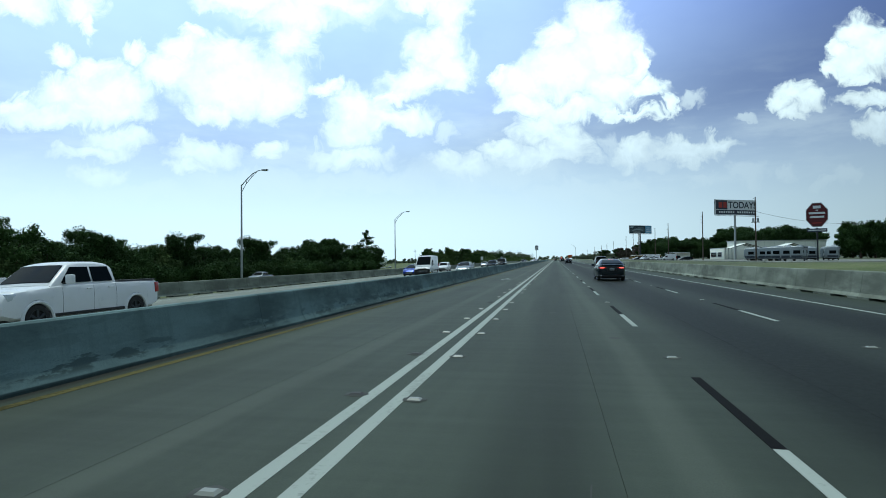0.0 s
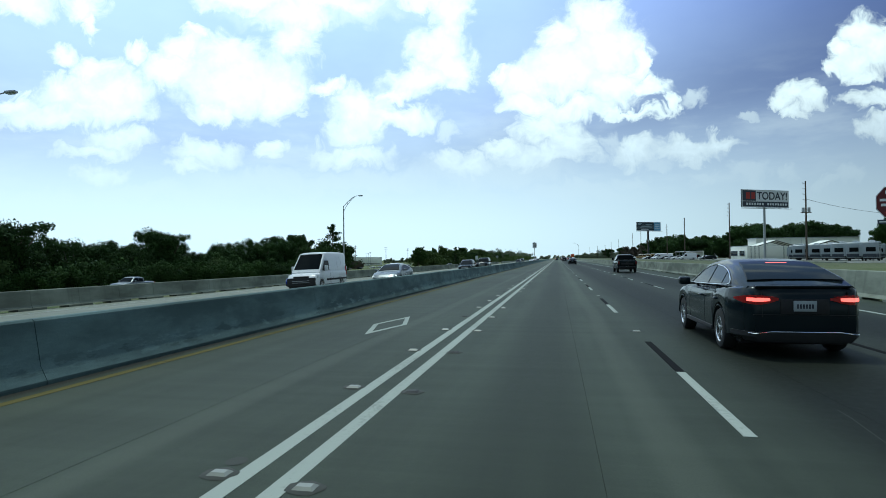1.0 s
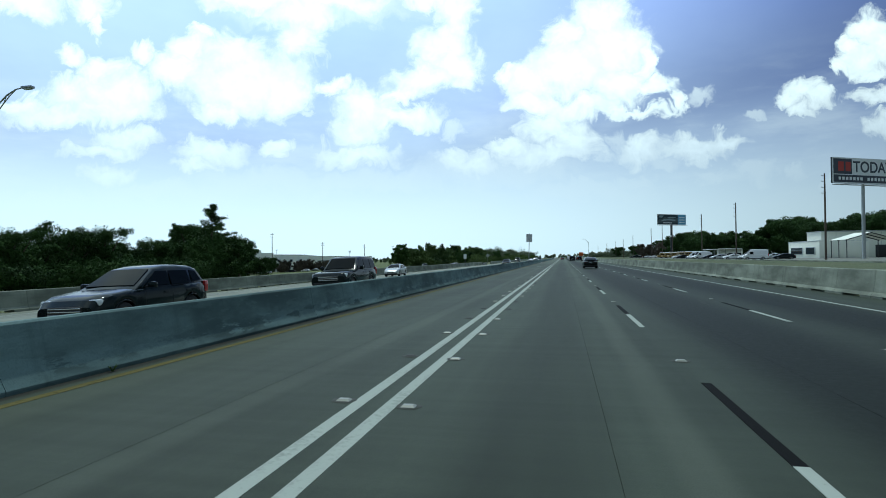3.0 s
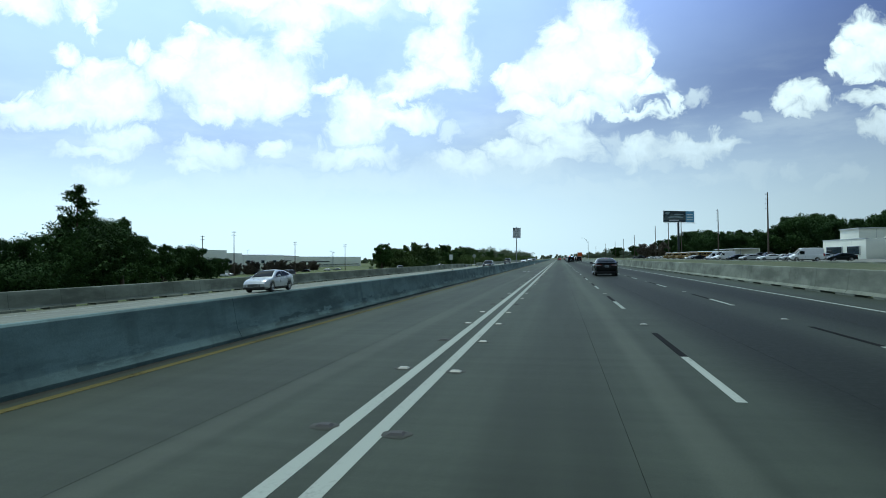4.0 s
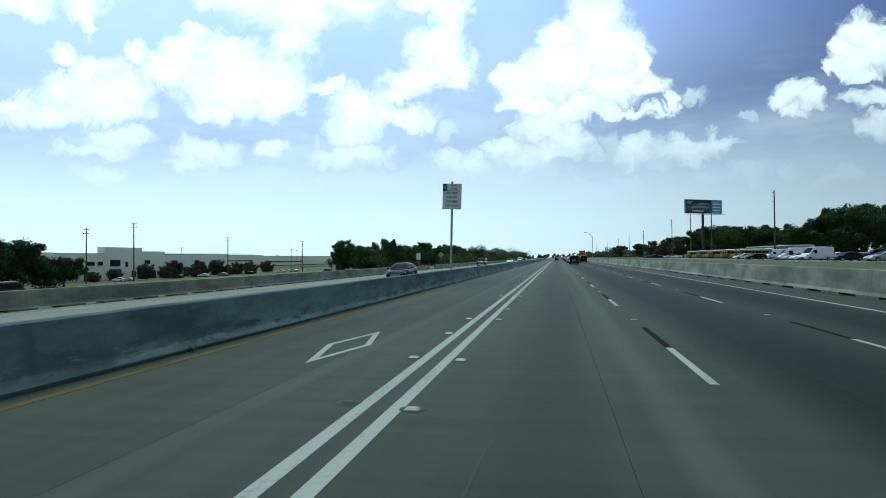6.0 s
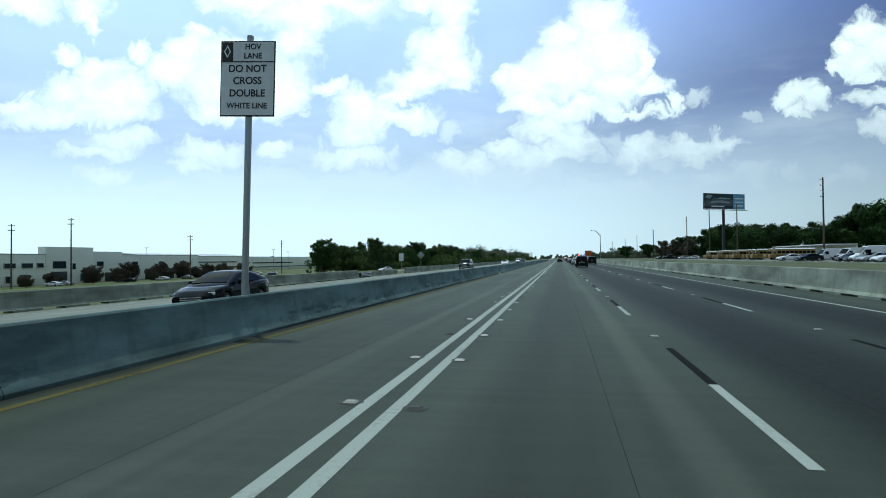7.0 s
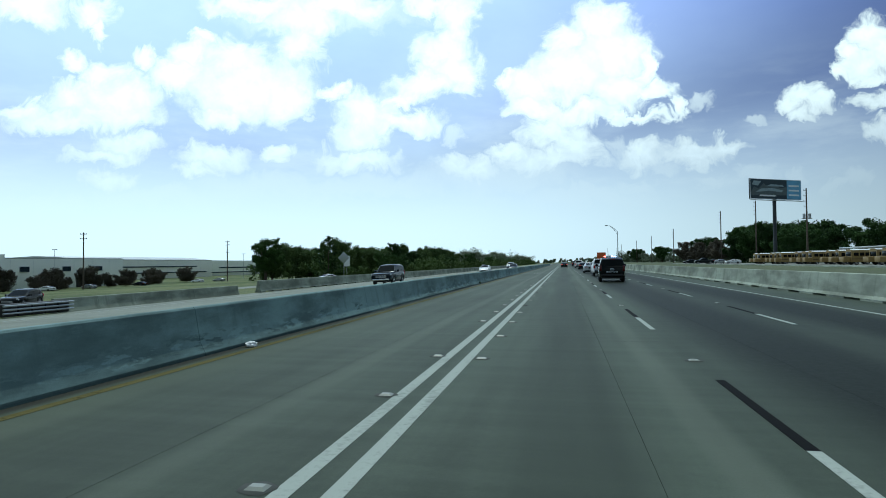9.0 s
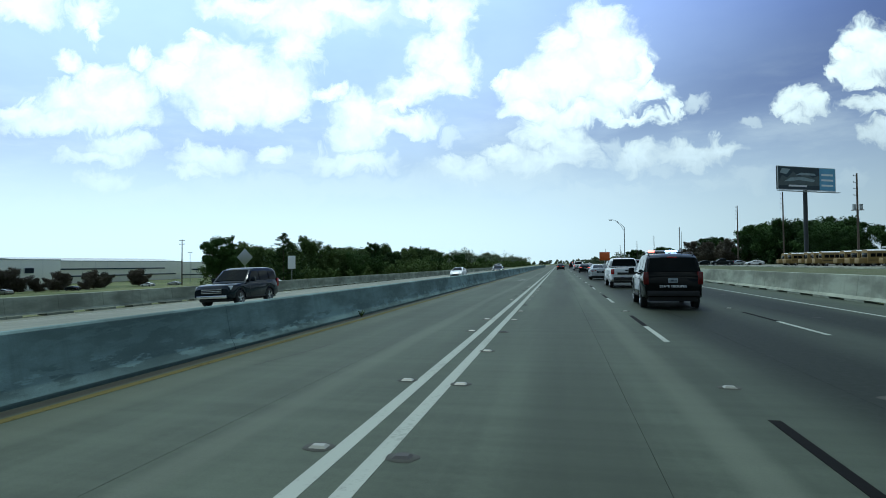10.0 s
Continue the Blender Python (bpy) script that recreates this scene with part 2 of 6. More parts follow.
def concrete_wall(name, base, mark_amt, far_gain=1.0):
    m, g, b = material(name, 0.85, 0, 0.1)
    pos = g.position()
    x, y, z = g.split(pos)
    cloudy = g.noise(g.scaled(pos, 0.5, 0.28, 0.8), 1.0, 6, 0.62)
    run = g.noise(g.scaled(pos, 1.0, 1.6, 0.12), 1.5, 4, 0.6)
    grain = g.noise(pos, 34.0, 4, 0.7)
    scuff = g.noise(g.scaled(pos, 0.7, 1.1, 5.0), 1.0, 5, 0.62)
    zone = g.smooth(g.noise(g.scaled(pos, 0.0, 0.09, 0.0), 1.0, 2), 0.3, 0.55)
    mark_amt = g.math("MULTIPLY", zone, mark_amt)
    col = g.mix(g.smooth(cloudy, 0.34, 0.68), tuple(c * 0.5 for c in base), tuple(c * 1.3 for c in base))
    col = g.mix(g.smooth(run, 0.5, 0.75, 0.0, 0.55), col, tuple(c * 0.5 for c in base))
    # tyre scuffs along the foot, scraped pale patches above them
    foot = g.math("MULTIPLY", mark_amt, g.math("MULTIPLY", g.smooth(z, 0.06, 0.16), g.smooth(z, 0.5, 0.28)))
    upper = g.math("MULTIPLY", mark_amt, g.smooth(z, 0.3, 0.55, 0.0, 0.25))
    mark = g.math("MAXIMUM", foot, upper)
    col = g.mix(g.math("MULTIPLY", g.smooth(scuff, 0.53, 0.6), mark), col, tuple(c * 1.3 for c in base))
    col = g.mix(g.math("MULTIPLY", g.smooth(scuff, 0.46, 0.4), mark), col, tuple(c * 0.5 for c in base))
    # darker towards the bottom, over the lowest few centimetres
    col = g.mix(g.math("MULTIPLY", g.smooth(z, 0.085, 0.02), mark_amt), col, tuple(c * 0.28 for c in base))
    col = g.mix(g.smooth(grain, 0.4, 0.8, 0.0, 0.4), col, tuple(c * 0.6 for c in base))
    tint = g.nodes.new("ShaderNodeObjectInfo").outputs["Random"]
    col = g.mix(g.math("MULTIPLY", tint, 0.3), col, tuple(c * 0.7 for c in base))
    # the concrete gets paler over the same stretch as the paving
    gain_along = g.smooth(y, 190.0, 310.0, 1.0, far_gain)
    g.put(b.inputs["Base Color"], g.mix(1.0, col, gain_along, "MULTIPLY"))
    bump(g, b, g.math("ADD", grain, g.math("MULTIPLY", cloudy, 2.0)), 0.4, 0.008)
    return m


def road_paint(name, color, wear):
    m, g, b = material(name, 0.85, 0, 0.08)
    pos = g.position()
    n = g.noise(pos, 14.0, 5, 0.7)
    n2 = g.noise(g.scaled(pos, 1.0, 0.2, 1.0), 2.0, 4, 0.6)
    f = g.math("MULTIPLY", g.smooth(g.math("MULTIPLY_ADD", n2, 0.5, g.math("MULTIPLY", n, 0.5)), 0.5, 0.66), wear)
    g.put(b.inputs["Base Color"], g.mix(f, color, tuple(c * 0.45 for c in color)))
    bump(g, b, n, 0.25, 0.004)
    return m


def ground_cover(name):
    m, g, b = material(name, 0.95, 0, 0.2)
    pos = g.position()
    big, mid, fine = g.noise(pos, 0.03, 5), g.noise(pos, 0.5, 5, 0.65), g.noise(pos, 7.0, 4, 0.7)
    col = g.mix(g.smooth(big, 0.4, 0.62), (0.075, 0.105, 0.034), (0.145, 0.168, 0.066))
    col = g.mix(g.smooth(mid, 0.45, 0.75), col, (0.16, 0.15, 0.095))
    col = g.mix(g.smooth(fine, 0.45, 0.7, 0.0, 0.7), col, (0.03, 0.045, 0.014))
    # parched, trodden ground along the yards
    gx, gy, gz = g.split(pos)
    dry = g.math("MULTIPLY", g.smooth(gx, 12.0, 24.0), g.smooth(g.math("MULTIPLY_ADD", big, 60.0, gy), 110.0, 160.0))
    col = g.mix(g.math("MULTIPLY", dry, 0.6), col, g.mix(mid, (0.06, 0.072, 0.045), (0.11, 0.118, 0.085)))
    g.put(b.inputs["Base Color"], col)
    bump(g, b, g.math("ADD", fine, mid), 0.8, 0.08)
    return m


def leaves(name, dark, light):
    m, g, b = material(name, 0.7, 0, 0.08)
    pos = g.position()
    isl = g.nodes.new("ShaderNodeNewGeometry").outputs["Random Per Island"]
    tree_tint = g.nodes.new("ShaderNodeObjectInfo").outputs["Random"]
    f = g.math("MULTIPLY_ADD", g.noise(pos, 0.5, 3), 0.6, g.math("MULTIPLY", isl, 0.5))
    f = g.math("MULTIPLY_ADD", tree_tint, 0.5, g.math("SUBTRACT", f, 0.25))
    g.put(b.inputs["Base Color"], g.mix(g.math("MULTIPLY", f, 0.9, clamp=True), dark, light))
    return m


def bark(name, color):
    m, g, b = material(name, 0.9)
    pos = g.nodes.new("ShaderNodeTexCoord").outputs["Object"]
    n = g.noise(g.scaled(pos, 8.0, 8.0, 1.4), 1.6, 5, 0.7)
    g.put(b.inputs["Base Color"], g.mix(g.smooth(n, 0.3, 0.7), tuple(c * 0.5 for c in color), color))
    bump(g, b, n, 0.7, 0.03)
    return m


def clear_glass(name, color, rough=0.03, spec=0.3):
    """Dark tinted car glass: a glossy pane over a dim interior."""
    m, g, b = material(name, rough, 0, spec)
    n = g.noise(g.position(), 3.0, 3)
    g.put(b.inputs["Base Color"], g.mix(n, tuple(c * 0.6 for c in color), color))
    return m


LANE_DARK = (0.008, 0.0105, 0.0075)
PALE = (0.092, 0.104, 0.08)
# dark strip of the road surface along the foot of the median
DARK_EDGE = (0.025, 0.024, 0.02)
# the first, broad band darkens all the right-hand lanes together
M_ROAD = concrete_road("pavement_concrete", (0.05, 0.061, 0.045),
                       ((7.6, 5.2, 0.55, LANE_DARK), (5.5, 1.7, 1.05, LANE_DARK), (9.15, 1.7, 1.1, LANE_DARK), (1.7, 0.9, 0.4, LANE_DARK), (2.95, 0.3, 0.45, PALE), (-1.6, 0.26, 0.4, PALE), (-3.9, 0.5, 0.35, PALE), (-4.62, 0.2, 0.9, DARK_EDGE)), 1.5)
M_ROAD_FAR = concrete_road("oncoming_concrete", (0.2, 0.212, 0.17), ((-13.4, 0.8, 0.3, LANE_DARK),))
M_SIDE_ROAD = concrete_road("side_road_surface", (0.21, 0.216, 0.185), ())
M_JOINT = plain("joint_sealant", (0.045, 0.048, 0.04), 0.9)
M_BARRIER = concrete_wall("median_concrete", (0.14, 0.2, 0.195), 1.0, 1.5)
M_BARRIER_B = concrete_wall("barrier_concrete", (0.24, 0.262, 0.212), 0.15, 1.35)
M_WHITE = road_paint("white_road_paint", (0.34, 0.37, 0.33), 0.6)
M_YELLOW = road_paint("yellow_road_paint", (0.115, 0.1, 0.036), 1.3)
M_BLACK = road_paint("black_contrast_paint", (0.005, 0.005, 0.005), 0.2)
M_GROUND = ground_cover("grass_ground")
M_LEAF = leaves("leaf_green", (0.011, 0.026, 0.008), (0.062, 0.115, 0.03))
M_LEAF_B = leaves("leaf_dull", (0.036, 0.034, 0.026), (0.125, 0.108, 0.082))
M_LEAF_C = leaves("leaf_olive", (0.03, 0.058, 0.018), (0.12, 0.17, 0.055))
# leaves of distant woods: aerial haze mixed into the colour as pale grey-green
M_LEAF_HAZED = leaves("leaf_far_hazed", (0.09, 0.115, 0.075), (0.2, 0.235, 0.15))
M_BARK = bark("bark", (0.11, 0.085, 0.06))
M_WOODPOLE = bark("pole_timber", (0.13, 0.10, 0.075))
M_STEEL = plain("galvanised_steel", (0.42, 0.44, 0.45), 0.45, 0.8)
M_DARKSTEEL = plain("dark_painted_steel", (0.035, 0.04, 0.045), 0.5, 0.3)
M_RUBBER = plain("tyre_rubber", (0.018, 0.018, 0.018), 0.85)
M_RIM = plain("alloy_rim", (0.62, 0.63, 0.65), 0.25, 0.9)
M_UNDER = plain("black_plastic", (0.015, 0.015, 0.016), 0.7)
M_CHROME = plain("chrome", (0.75, 0.76, 0.78), 0.12, 1.0, 0.05)
M_GLASS = clear_glass("tinted_glass", (0.005, 0.008, 0.009), 0.05, 0.06)
M_GLASS_L = clear_glass("clear_car_glass", (0.014, 0.032, 0.036), 0.04, 0.22)
M_TAIL = plain("red_lens", (0.35, 0.012, 0.012), 0.15, 0, 0.1, 6, 0.6, 0.5)
M_TAIL_ON = lamp_glow("lit_brake_lamp", (1.0, 0.12, 0.10), 2.2)
M_HEAD = plain("headlamp_lens", (0.62, 0.66, 0.7), 0.1, 0.1, 0.1, 8, 0.8, 0.6)
M_HEAD_ON = lamp_glow("lit_headlamp", (1.0, 0.97, 0.9), 1.1)
M_PLATE = plain("plate_white", (0.36, 0.4, 0.42), 0.5)
M_TAIL_DARK = plain("smoked_red_lens", (0.1, 0.008, 0.008), 0.12, 0, 0.1, 6, 0.4)
M_INK = plain("dark_ink", (0.03, 0.035, 0.05), 0.6)


# ---- mesh helpers ----
def part(name, bm, mat, parent=None, label="", sharp=35):
    me = bpy.data.meshes.new(name)
    bm.normal_update()
    bm.to_mesh(me)
    bm.free()
    me.polygons.foreach_set("use_smooth", [True] * len(me.polygons))
    me.set_sharp_from_angle(angle=radians(sharp))
    me.materials.append(mat)
    ob = new(name, me)
    ob.parent = parent
    if label:
        ob["label"] = label
    return ob


def root(name, label, category, m=None, group="", kind=""):
    ob = new(name)
    ob.empty_display_size = 0.2
    if m is not None:
        ob.matrix_basis = m
    return tagged(ob, label, category, group, kind)


def add_box(bm, x0, x1, y0, y1, z0, z1, bevel=0.0):
    r = bmesh.ops.create_cube(bm, size=1.0)
    for v in r["verts"]:
        v.co = Vector((x0 + (v.co.x + 0.5) * (x1 - x0), y0 + (v.co.y + 0.5) * (y1 - y0), z0 + (v.co.z + 0.5) * (z1 - z0)))
    if bevel:
        edges = {e for v in r["verts"] for e in v.link_edges}
        bmesh.ops.bevel(bm, geom=list(edges), offset=bevel, segments=2, profile=0.5, affect="EDGES")
    return bm


def boxed(x0, x1, y0, y1, z0, z1, bevel=0.0):
    return add_box(bmesh.new(), x0, x1, y0, y1, z0, z1, bevel)


def loft(bm, rings, close=True, caps=True):
    rows = [[bm.verts.new(p) for p in ring] for ring in rings]
    n = len(rings[0])
    for a, b in zip(rows, rows[1:]):
        for i in range(n if close else n - 1):
            j = (i + 1) % n
            bm.faces.new((a[i], a[j], b[j], b[i]))
    if caps:
        bm.faces.new(rows[0][::-1])
        bm.faces.new(rows[-1])
    return bm


def tube(bm, points, radii, sides=8):
    rings = []
    for k, (p, r) in enumerate(zip(points, radii)):
        a, b = points[max(k - 1, 0)], points[min(k + 1, len(points) - 1)]
        d = (Vector(b) - Vector(a)).normalized()
        u = d.cross(Vector((0.3, 0.9, 0.1))).normalized()
        if u.length < 0.5:
            u = d.cross(Vector((1, 0, 0))).normalized()
        w = d.cross(u)
        rings.append([Vector(p) + (u * math.cos(t) + w * math.sin(t)) * r for t in (2 * math.pi * i / sides for i in range(sides))])
    loft(bm, rings)
    bmesh.ops.recalc_face_normals(bm, faces=bm.faces[:])
    return bm


def lathe_x(bm, prof, seg=24, x=0.0, y=0.0, z=0.0):
    """Turn a profile of (x, radius) about an axis along x."""
    rings = [[(x + px, y + r * math.cos(2 * math.pi * i / seg), z + r * math.sin(2 * math.pi * i / seg)) for i in range(seg)] for px, r in prof]
    return loft(bm, rings, True, True)


def extrude_y(bm, outline, y0, y1):
    """A solid from an outline of (x, z), drawn along y."""
    loft(bm, [[(x, y0, z) for x, z in outline], [(x, y1, z) for x, z in outline]])
    bmesh.ops.recalc_face_normals(bm, faces=bm.faces[:])
    return bm


def flat(bm, pts):
    bm.faces.new([bm.verts.new(p) for p in pts])
    return bm


def slab(bm, pts, thick):
    """A thin plate with the outline pts, set off along its normal by thick."""
    p = [Vector(q) for q in pts]
    n = (p[1] - p[0]).cross(p[2] - p[0]).normalized() * thick
    loft(bm, [p, [q + n for q in p]])
    bmesh.ops.recalc_face_normals(bm, faces=bm.faces[:])
    return bm


def words(text, size, mat, parent, m, name="lettering", depth=0.01):
    c = bpy.data.curves.new(name, "FONT")
    c.body, c.size, c.align_x, c.align_y, c.extrude, c.offset = text, size, "CENTER", "CENTER", depth, size * 0.018
    ob0 = bpy.data.objects.new(name, c)
    scene.collection.objects.link(ob0)
    me = bpy.data.meshes.new_from_object(ob0.evaluated_get(bpy.context.evaluated_depsgraph_get()))
    bpy.data.objects.remove(ob0)
    me.materials.clear()
    me.materials.append(mat)
    ob = new(name, me)
    ob.parent = parent
    ob.matrix_basis = m
    return ob


# ---- ground and roads ----
Y0, Y1 = -60.0, 900.0
FALL = ((-4000, -7.0), (-400, -6.5), (-150, -5.7), (-50, -2.2), (-30, -1.15), (-24.6, -0.82), (-5.6, 0.0), (13.3, -0.02), (29.0, -0.12), (33.0, 0.0), (38.0, 0.25), (43.0, 0.5), (4000, 0.5))


def land(x):
    """Height of the ground across the motorway: it falls away on the oncoming side and rises to a terrace on the other."""
    for (xa, za), (xb, zb) in zip(FALL, FALL[1:]):
        if xa <= x <= xb:
            return za + (zb - za) * (x - xa) / (xb - xa)
    return FALL[0][1]


xs = [-2700, -1200, -400, -250, -150, -120, -90, -70, -50, -40, -30, -24.6, -18, -5.6, 13.3, 20, 29, 33, 38, 43, 50, 70, 100, 160, 300, 600, 1200, 2700]
ys = [-2500, -1000, -400, -150, -60, 0, 60, 120, 180, 240, 300, 360, 420, 480, 560, 660, 800, 1000, 1500, 2500, 4400]
bm = bmesh.new()
rows = [[bm.verts.new((x, y, land(x) - 0.03)) for x in xs] for y in ys]
for ra, rb in zip(rows, rows[1:]):
    for i in range(len(xs) - 1):
        bm.faces.new((ra[i], ra[i + 1], rb[i + 1], rb[i]))
ground = tagged(part("ground", bm, M_GROUND), "flat grass-covered ground with bare brown patches", "ground", kind="structure")

STRIPS = ((-4.72, -1.85), (-1.845, 2.28), (2.284, 5.0), (5.004, 8.6), (8.604, 13.3))
road = tagged(part("road", boxed(-5.6, 13.3, Y0, Y1, -0.2, -0.012), M_JOINT), "worn grey concrete motorway carriageway with tar-filled joints", "road", kind="structure")
for a, b in STRIPS:
    part("concrete_slab", boxed(a, b, Y0, Y1, -0.1, 0.0), M_ROAD, road)
def tilted(x0, x1, y0, y1, thick, lift=0.0):
    """A strip that follows the fall of the ground across the road."""
    bm = bmesh.new()
    ring = [(x0, land(x0) + lift), (x1, land(x1) + lift), (x1, land(x1) + lift - thick), (x0, land(x0) + lift - thick)]
    return extrude_y(bm, ring, y0, y1)


road_on = tagged(part("road_oncoming", tilted(-24.4, -5.61, Y0, Y1, 0.2, -0.012), M_JOINT), "pale concrete carriageway of the oncoming traffic", "road", kind="structure")
for a, b in ((-24.4, -20.0), (-19.99, -16.4), (-16.39, -12.8), (-12.79, -9.2), (-9.19, -5.62)):
    part("concrete_slab", tilted(a, b, Y0, Y1, 0.1), M_ROAD_FAR, road_on)
tagged(part("side_road", tilted(-55.5, -45.5, Y0, Y1, 0.2, 0.0), M_SIDE_ROAD), "grey service road beside the motorway", "road", kind="structure")
yard = tagged(part("yard", boxed(43.5, 104.0, 120, 500, 0.32, 0.54), M_SIDE_ROAD), "grey paved yard behind the outer service road", "yard", kind="structure")
kerb = tagged(part("kerb", boxed(43.2, 43.49, 120, 500, 0.32, 0.68, 0.02), M_BARRIER_B), "pale concrete kerb along the yard edge", "kerb", kind="structure")
tagged(part("side_road", boxed(17.0, 27.0, Y0, Y1, -0.25, -0.06), M_SIDE_ROAD), "grey service road beside the motorway", "road", kind="structure")

# painted lines
def line(name, x, w, y0, y1, mat, label, parent=None, z=0.004):
    return part(name, tilted(x - w / 2, x + w / 2, y0, y1, 0.006, z) if x < -5.6 else boxed(x - w / 2, x + w / 2, y0, y1, z - 0.004, z), mat, parent, label)


marks = root("road_marking", "painted white and yellow lines on the motorway", "road marking", kind="structure")
line("solid_line", 0.0, 0.16, Y0, 620, M_WHITE, "solid white line", marks)
line("solid_line", -0.382, 0.16, Y0, 620, M_WHITE, "solid white line", marks)
line("edge_line", -4.3, 0.15, Y0, 620, M_YELLOW, "faded yellow edge line", marks)
line("edge_line", 10.75, 0.13, Y0, 620, M_WHITE, "solid white edge line", marks)
line("edge_line", -21.6, 0.13, Y0, 620, M_WHITE, "solid white edge line", marks)
line("solid_line", -16.5, 0.16, Y0, 620, M_WHITE, "solid white line", marks)
line("edge_line", -7.4, 0.13, Y0, 620, M_YELLOW, "faded yellow edge line", marks)
DASH = 12.19
white_mesh = black_mesh = None
for x, far, phase in ((3.66, 41, 0.0), (7.3, 41, 1.6), (-11.3, 41, 3.0), (-14.9, 41, 5.0)):
    for k in range(-2, far):
        y = k * DASH + phase
        for name, a, b, mat in (("white_dash", y - 6.1, y - 3.05, M_WHITE), ("black_dash", y - 3.05, y, M_BLACK)):
            if x < 0 and name == "black_dash":
                continue
            src = white_mesh if name == "white_dash" else black_mesh
            if src is None:
                ob = part(name, boxed(-0.06, 0.06, 0, 3.05, 0, 0.004), mat, marks)
                if name == "white_dash":
                    white_mesh = ob.data
                else:
                    black_mesh = ob.data
            else:
                ob = new(name, src)
                ob.parent = marks
            ob.location = (x, a, 0.001 if x > 0 else land(x) + 0.004)
            ob.rotation_euler = (0, 0 if x > 0 else -0.043, 0)
# lozenges of the car-pool lane
for yc in (38.9, 191.6, 344.3):
    bm = bmesh.new()
    rim = [(-2.15, yc - 2.0), (-1.72, yc), (-2.15, yc + 2.0), (-2.58, yc)]
    inn = [(-2.15, yc - 1.45), (-1.84, yc), (-2.15, yc + 1.45), (-2.46, yc)]
    o = [bm.verts.new((x, y, 0.005)) for x, y in rim]
    i = [bm.verts.new((x, y, 0.005)) for x, y in inn]
    for k in range(4):
        bm.faces.new((o[k], o[(k + 1) % 4], i[(k + 1) % 4], i[k]))
    part("lozenge", bm, M_WHITE, marks, "white painted lozenge outline")

# raised markers
bm = bmesh.new()
loft(bm, [[(-0.055, -0.05, 0), (0.055, -0.05, 0), (0.055, 0.05, 0), (-0.055, 0.05, 0)],
          [(-0.035, -0.025, 0.02), (0.035, -0.025, 0.02), (0.035, 0.025, 0.02), (-0.035, 0.025, 0.02)]])
bmesh.ops.recalc_face_normals(bm, faces=bm.faces[:])
bm.transform(Matrix.Diagonal((1.6, 1.35, 1.25, 1)))
ring = [(0.145 * math.cos(k * 0.5236) * (1 + 0.12 * math.sin(k * 2.7)), 0.125 * math.sin(k * 0.5236) * (1 + 0.1 * math.cos(k * 1.9))) for k in range(12)]
tops = bm.faces[:]
loft(bm, [[(x * 1.06, y * 1.06, 0.0) for x, y in ring], [(x, y, 0.005) for x, y in ring]])
pads = [f for f in bm.faces if f not in tops]
for f in pads:
    f.material_index = 1
M_STUD = plain("marker_white", (0.24, 0.25, 0.21), 0.4)
M_STUD_D = plain("marker_worn", (0.05, 0.05, 0.05), 0.8)
stud = part("raised_marker", bm, M_STUD, marks)
stud.data.materials.append(M_JOINT)
stud_dark = stud.data.copy()
stud_dark.materials[0] = M_STUD_D
rng = random.Random(4)
stud.location = (-0.56, -6.0, 0.002)
for k in range(-3, 108):
    for x in (0.2, -0.585):
        if rng.random() < 0.06:
            continue
        ob = new("raised_marker", stud.data if rng.random() < 0.72 else stud_dark)
        ob.parent, ob.location = marks, (x + rng.uniform(-0.02, 0.02), k * 3.048 + 1.25 + (0.15 if x < 0 else 0), 0.002)
for k in range(-1, 30):
    for x in (3.66, 7.3):
        ob = new("raised_marker", stud.data)
        ob.parent, ob.location = marks, (x, k * DASH + 1.6 + (0 if x < 5 else 1.6), 0.002)


# ---- barriers ----
def barrier_outline(xb, s, h, base=0.3, top=0.09):
    """Sloped-face profile; s is the side (+1 or -1) that the main face looks to."""
    return [(xb - base * 2 * s, 0.0), (xb, 0.0), (xb, 0.06), (xb - 0.1 * s, 0.24), (xb - (base - top) * s, h - 0.03), (xb - (base - top + 0.03) * s, h),
            (xb - (base + top - 0.03) * s, h), (xb - (base + top) * s, h - 0.03), (xb - (base * 2 - 0.1) * s, 0.24), (xb - base * 2 * s, 0.06)]


median = root("median_barrier", "weathered grey concrete median barrier with dark stains and scrapes", "barrier", kind="structure")
SEG = 9.14
k = 0
y = Y0
shared = None
while y < 560:
    if shared is None:
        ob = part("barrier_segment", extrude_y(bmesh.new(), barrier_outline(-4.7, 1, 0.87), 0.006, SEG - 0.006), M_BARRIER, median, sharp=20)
        shared = ob.data
    else:
        ob = new("barrier_segment", shared)
        ob.parent = median
    ob.location = (0, y, 0)
    y += SEG


def slotted_barrier(name, label, xb, s, h, seg, y_from, y_to):
    top = root(name, label, "barrier", pose(0, 0, land(xb)), kind="structure")
    bm = bmesh.new()
    out = [(x, max(z, 0.11)) for x, z in barrier_outline(xb, s, h)]
    extrude_y(bm, out[1:], 0.008, seg - 0.008)
    for a, b in ((0.008, seg * 0.27), (seg * 0.73, seg - 0.008)):
        lo, hi = sorted((xb - 0.6 * s, xb - 0.004 * s))
        add_box(bm, lo, hi, a, b, 0.0, 0.108)
    first = part("barrier_segment", bm, M_BARRIER_B, top, sharp=20)
    first.location = (0, y_from, 0)
    y = y_from + seg
    while y < y_to:
        ob = new("barrier_segment", first.data)
        ob.parent, ob.location = top, (0, y, 0)
        y += seg


slotted_barrier("side_barrier", "pale concrete barrier with dark drain slots along the oncoming shoulder", -24.0, 1, 1.02, 3.05, Y0, 281)
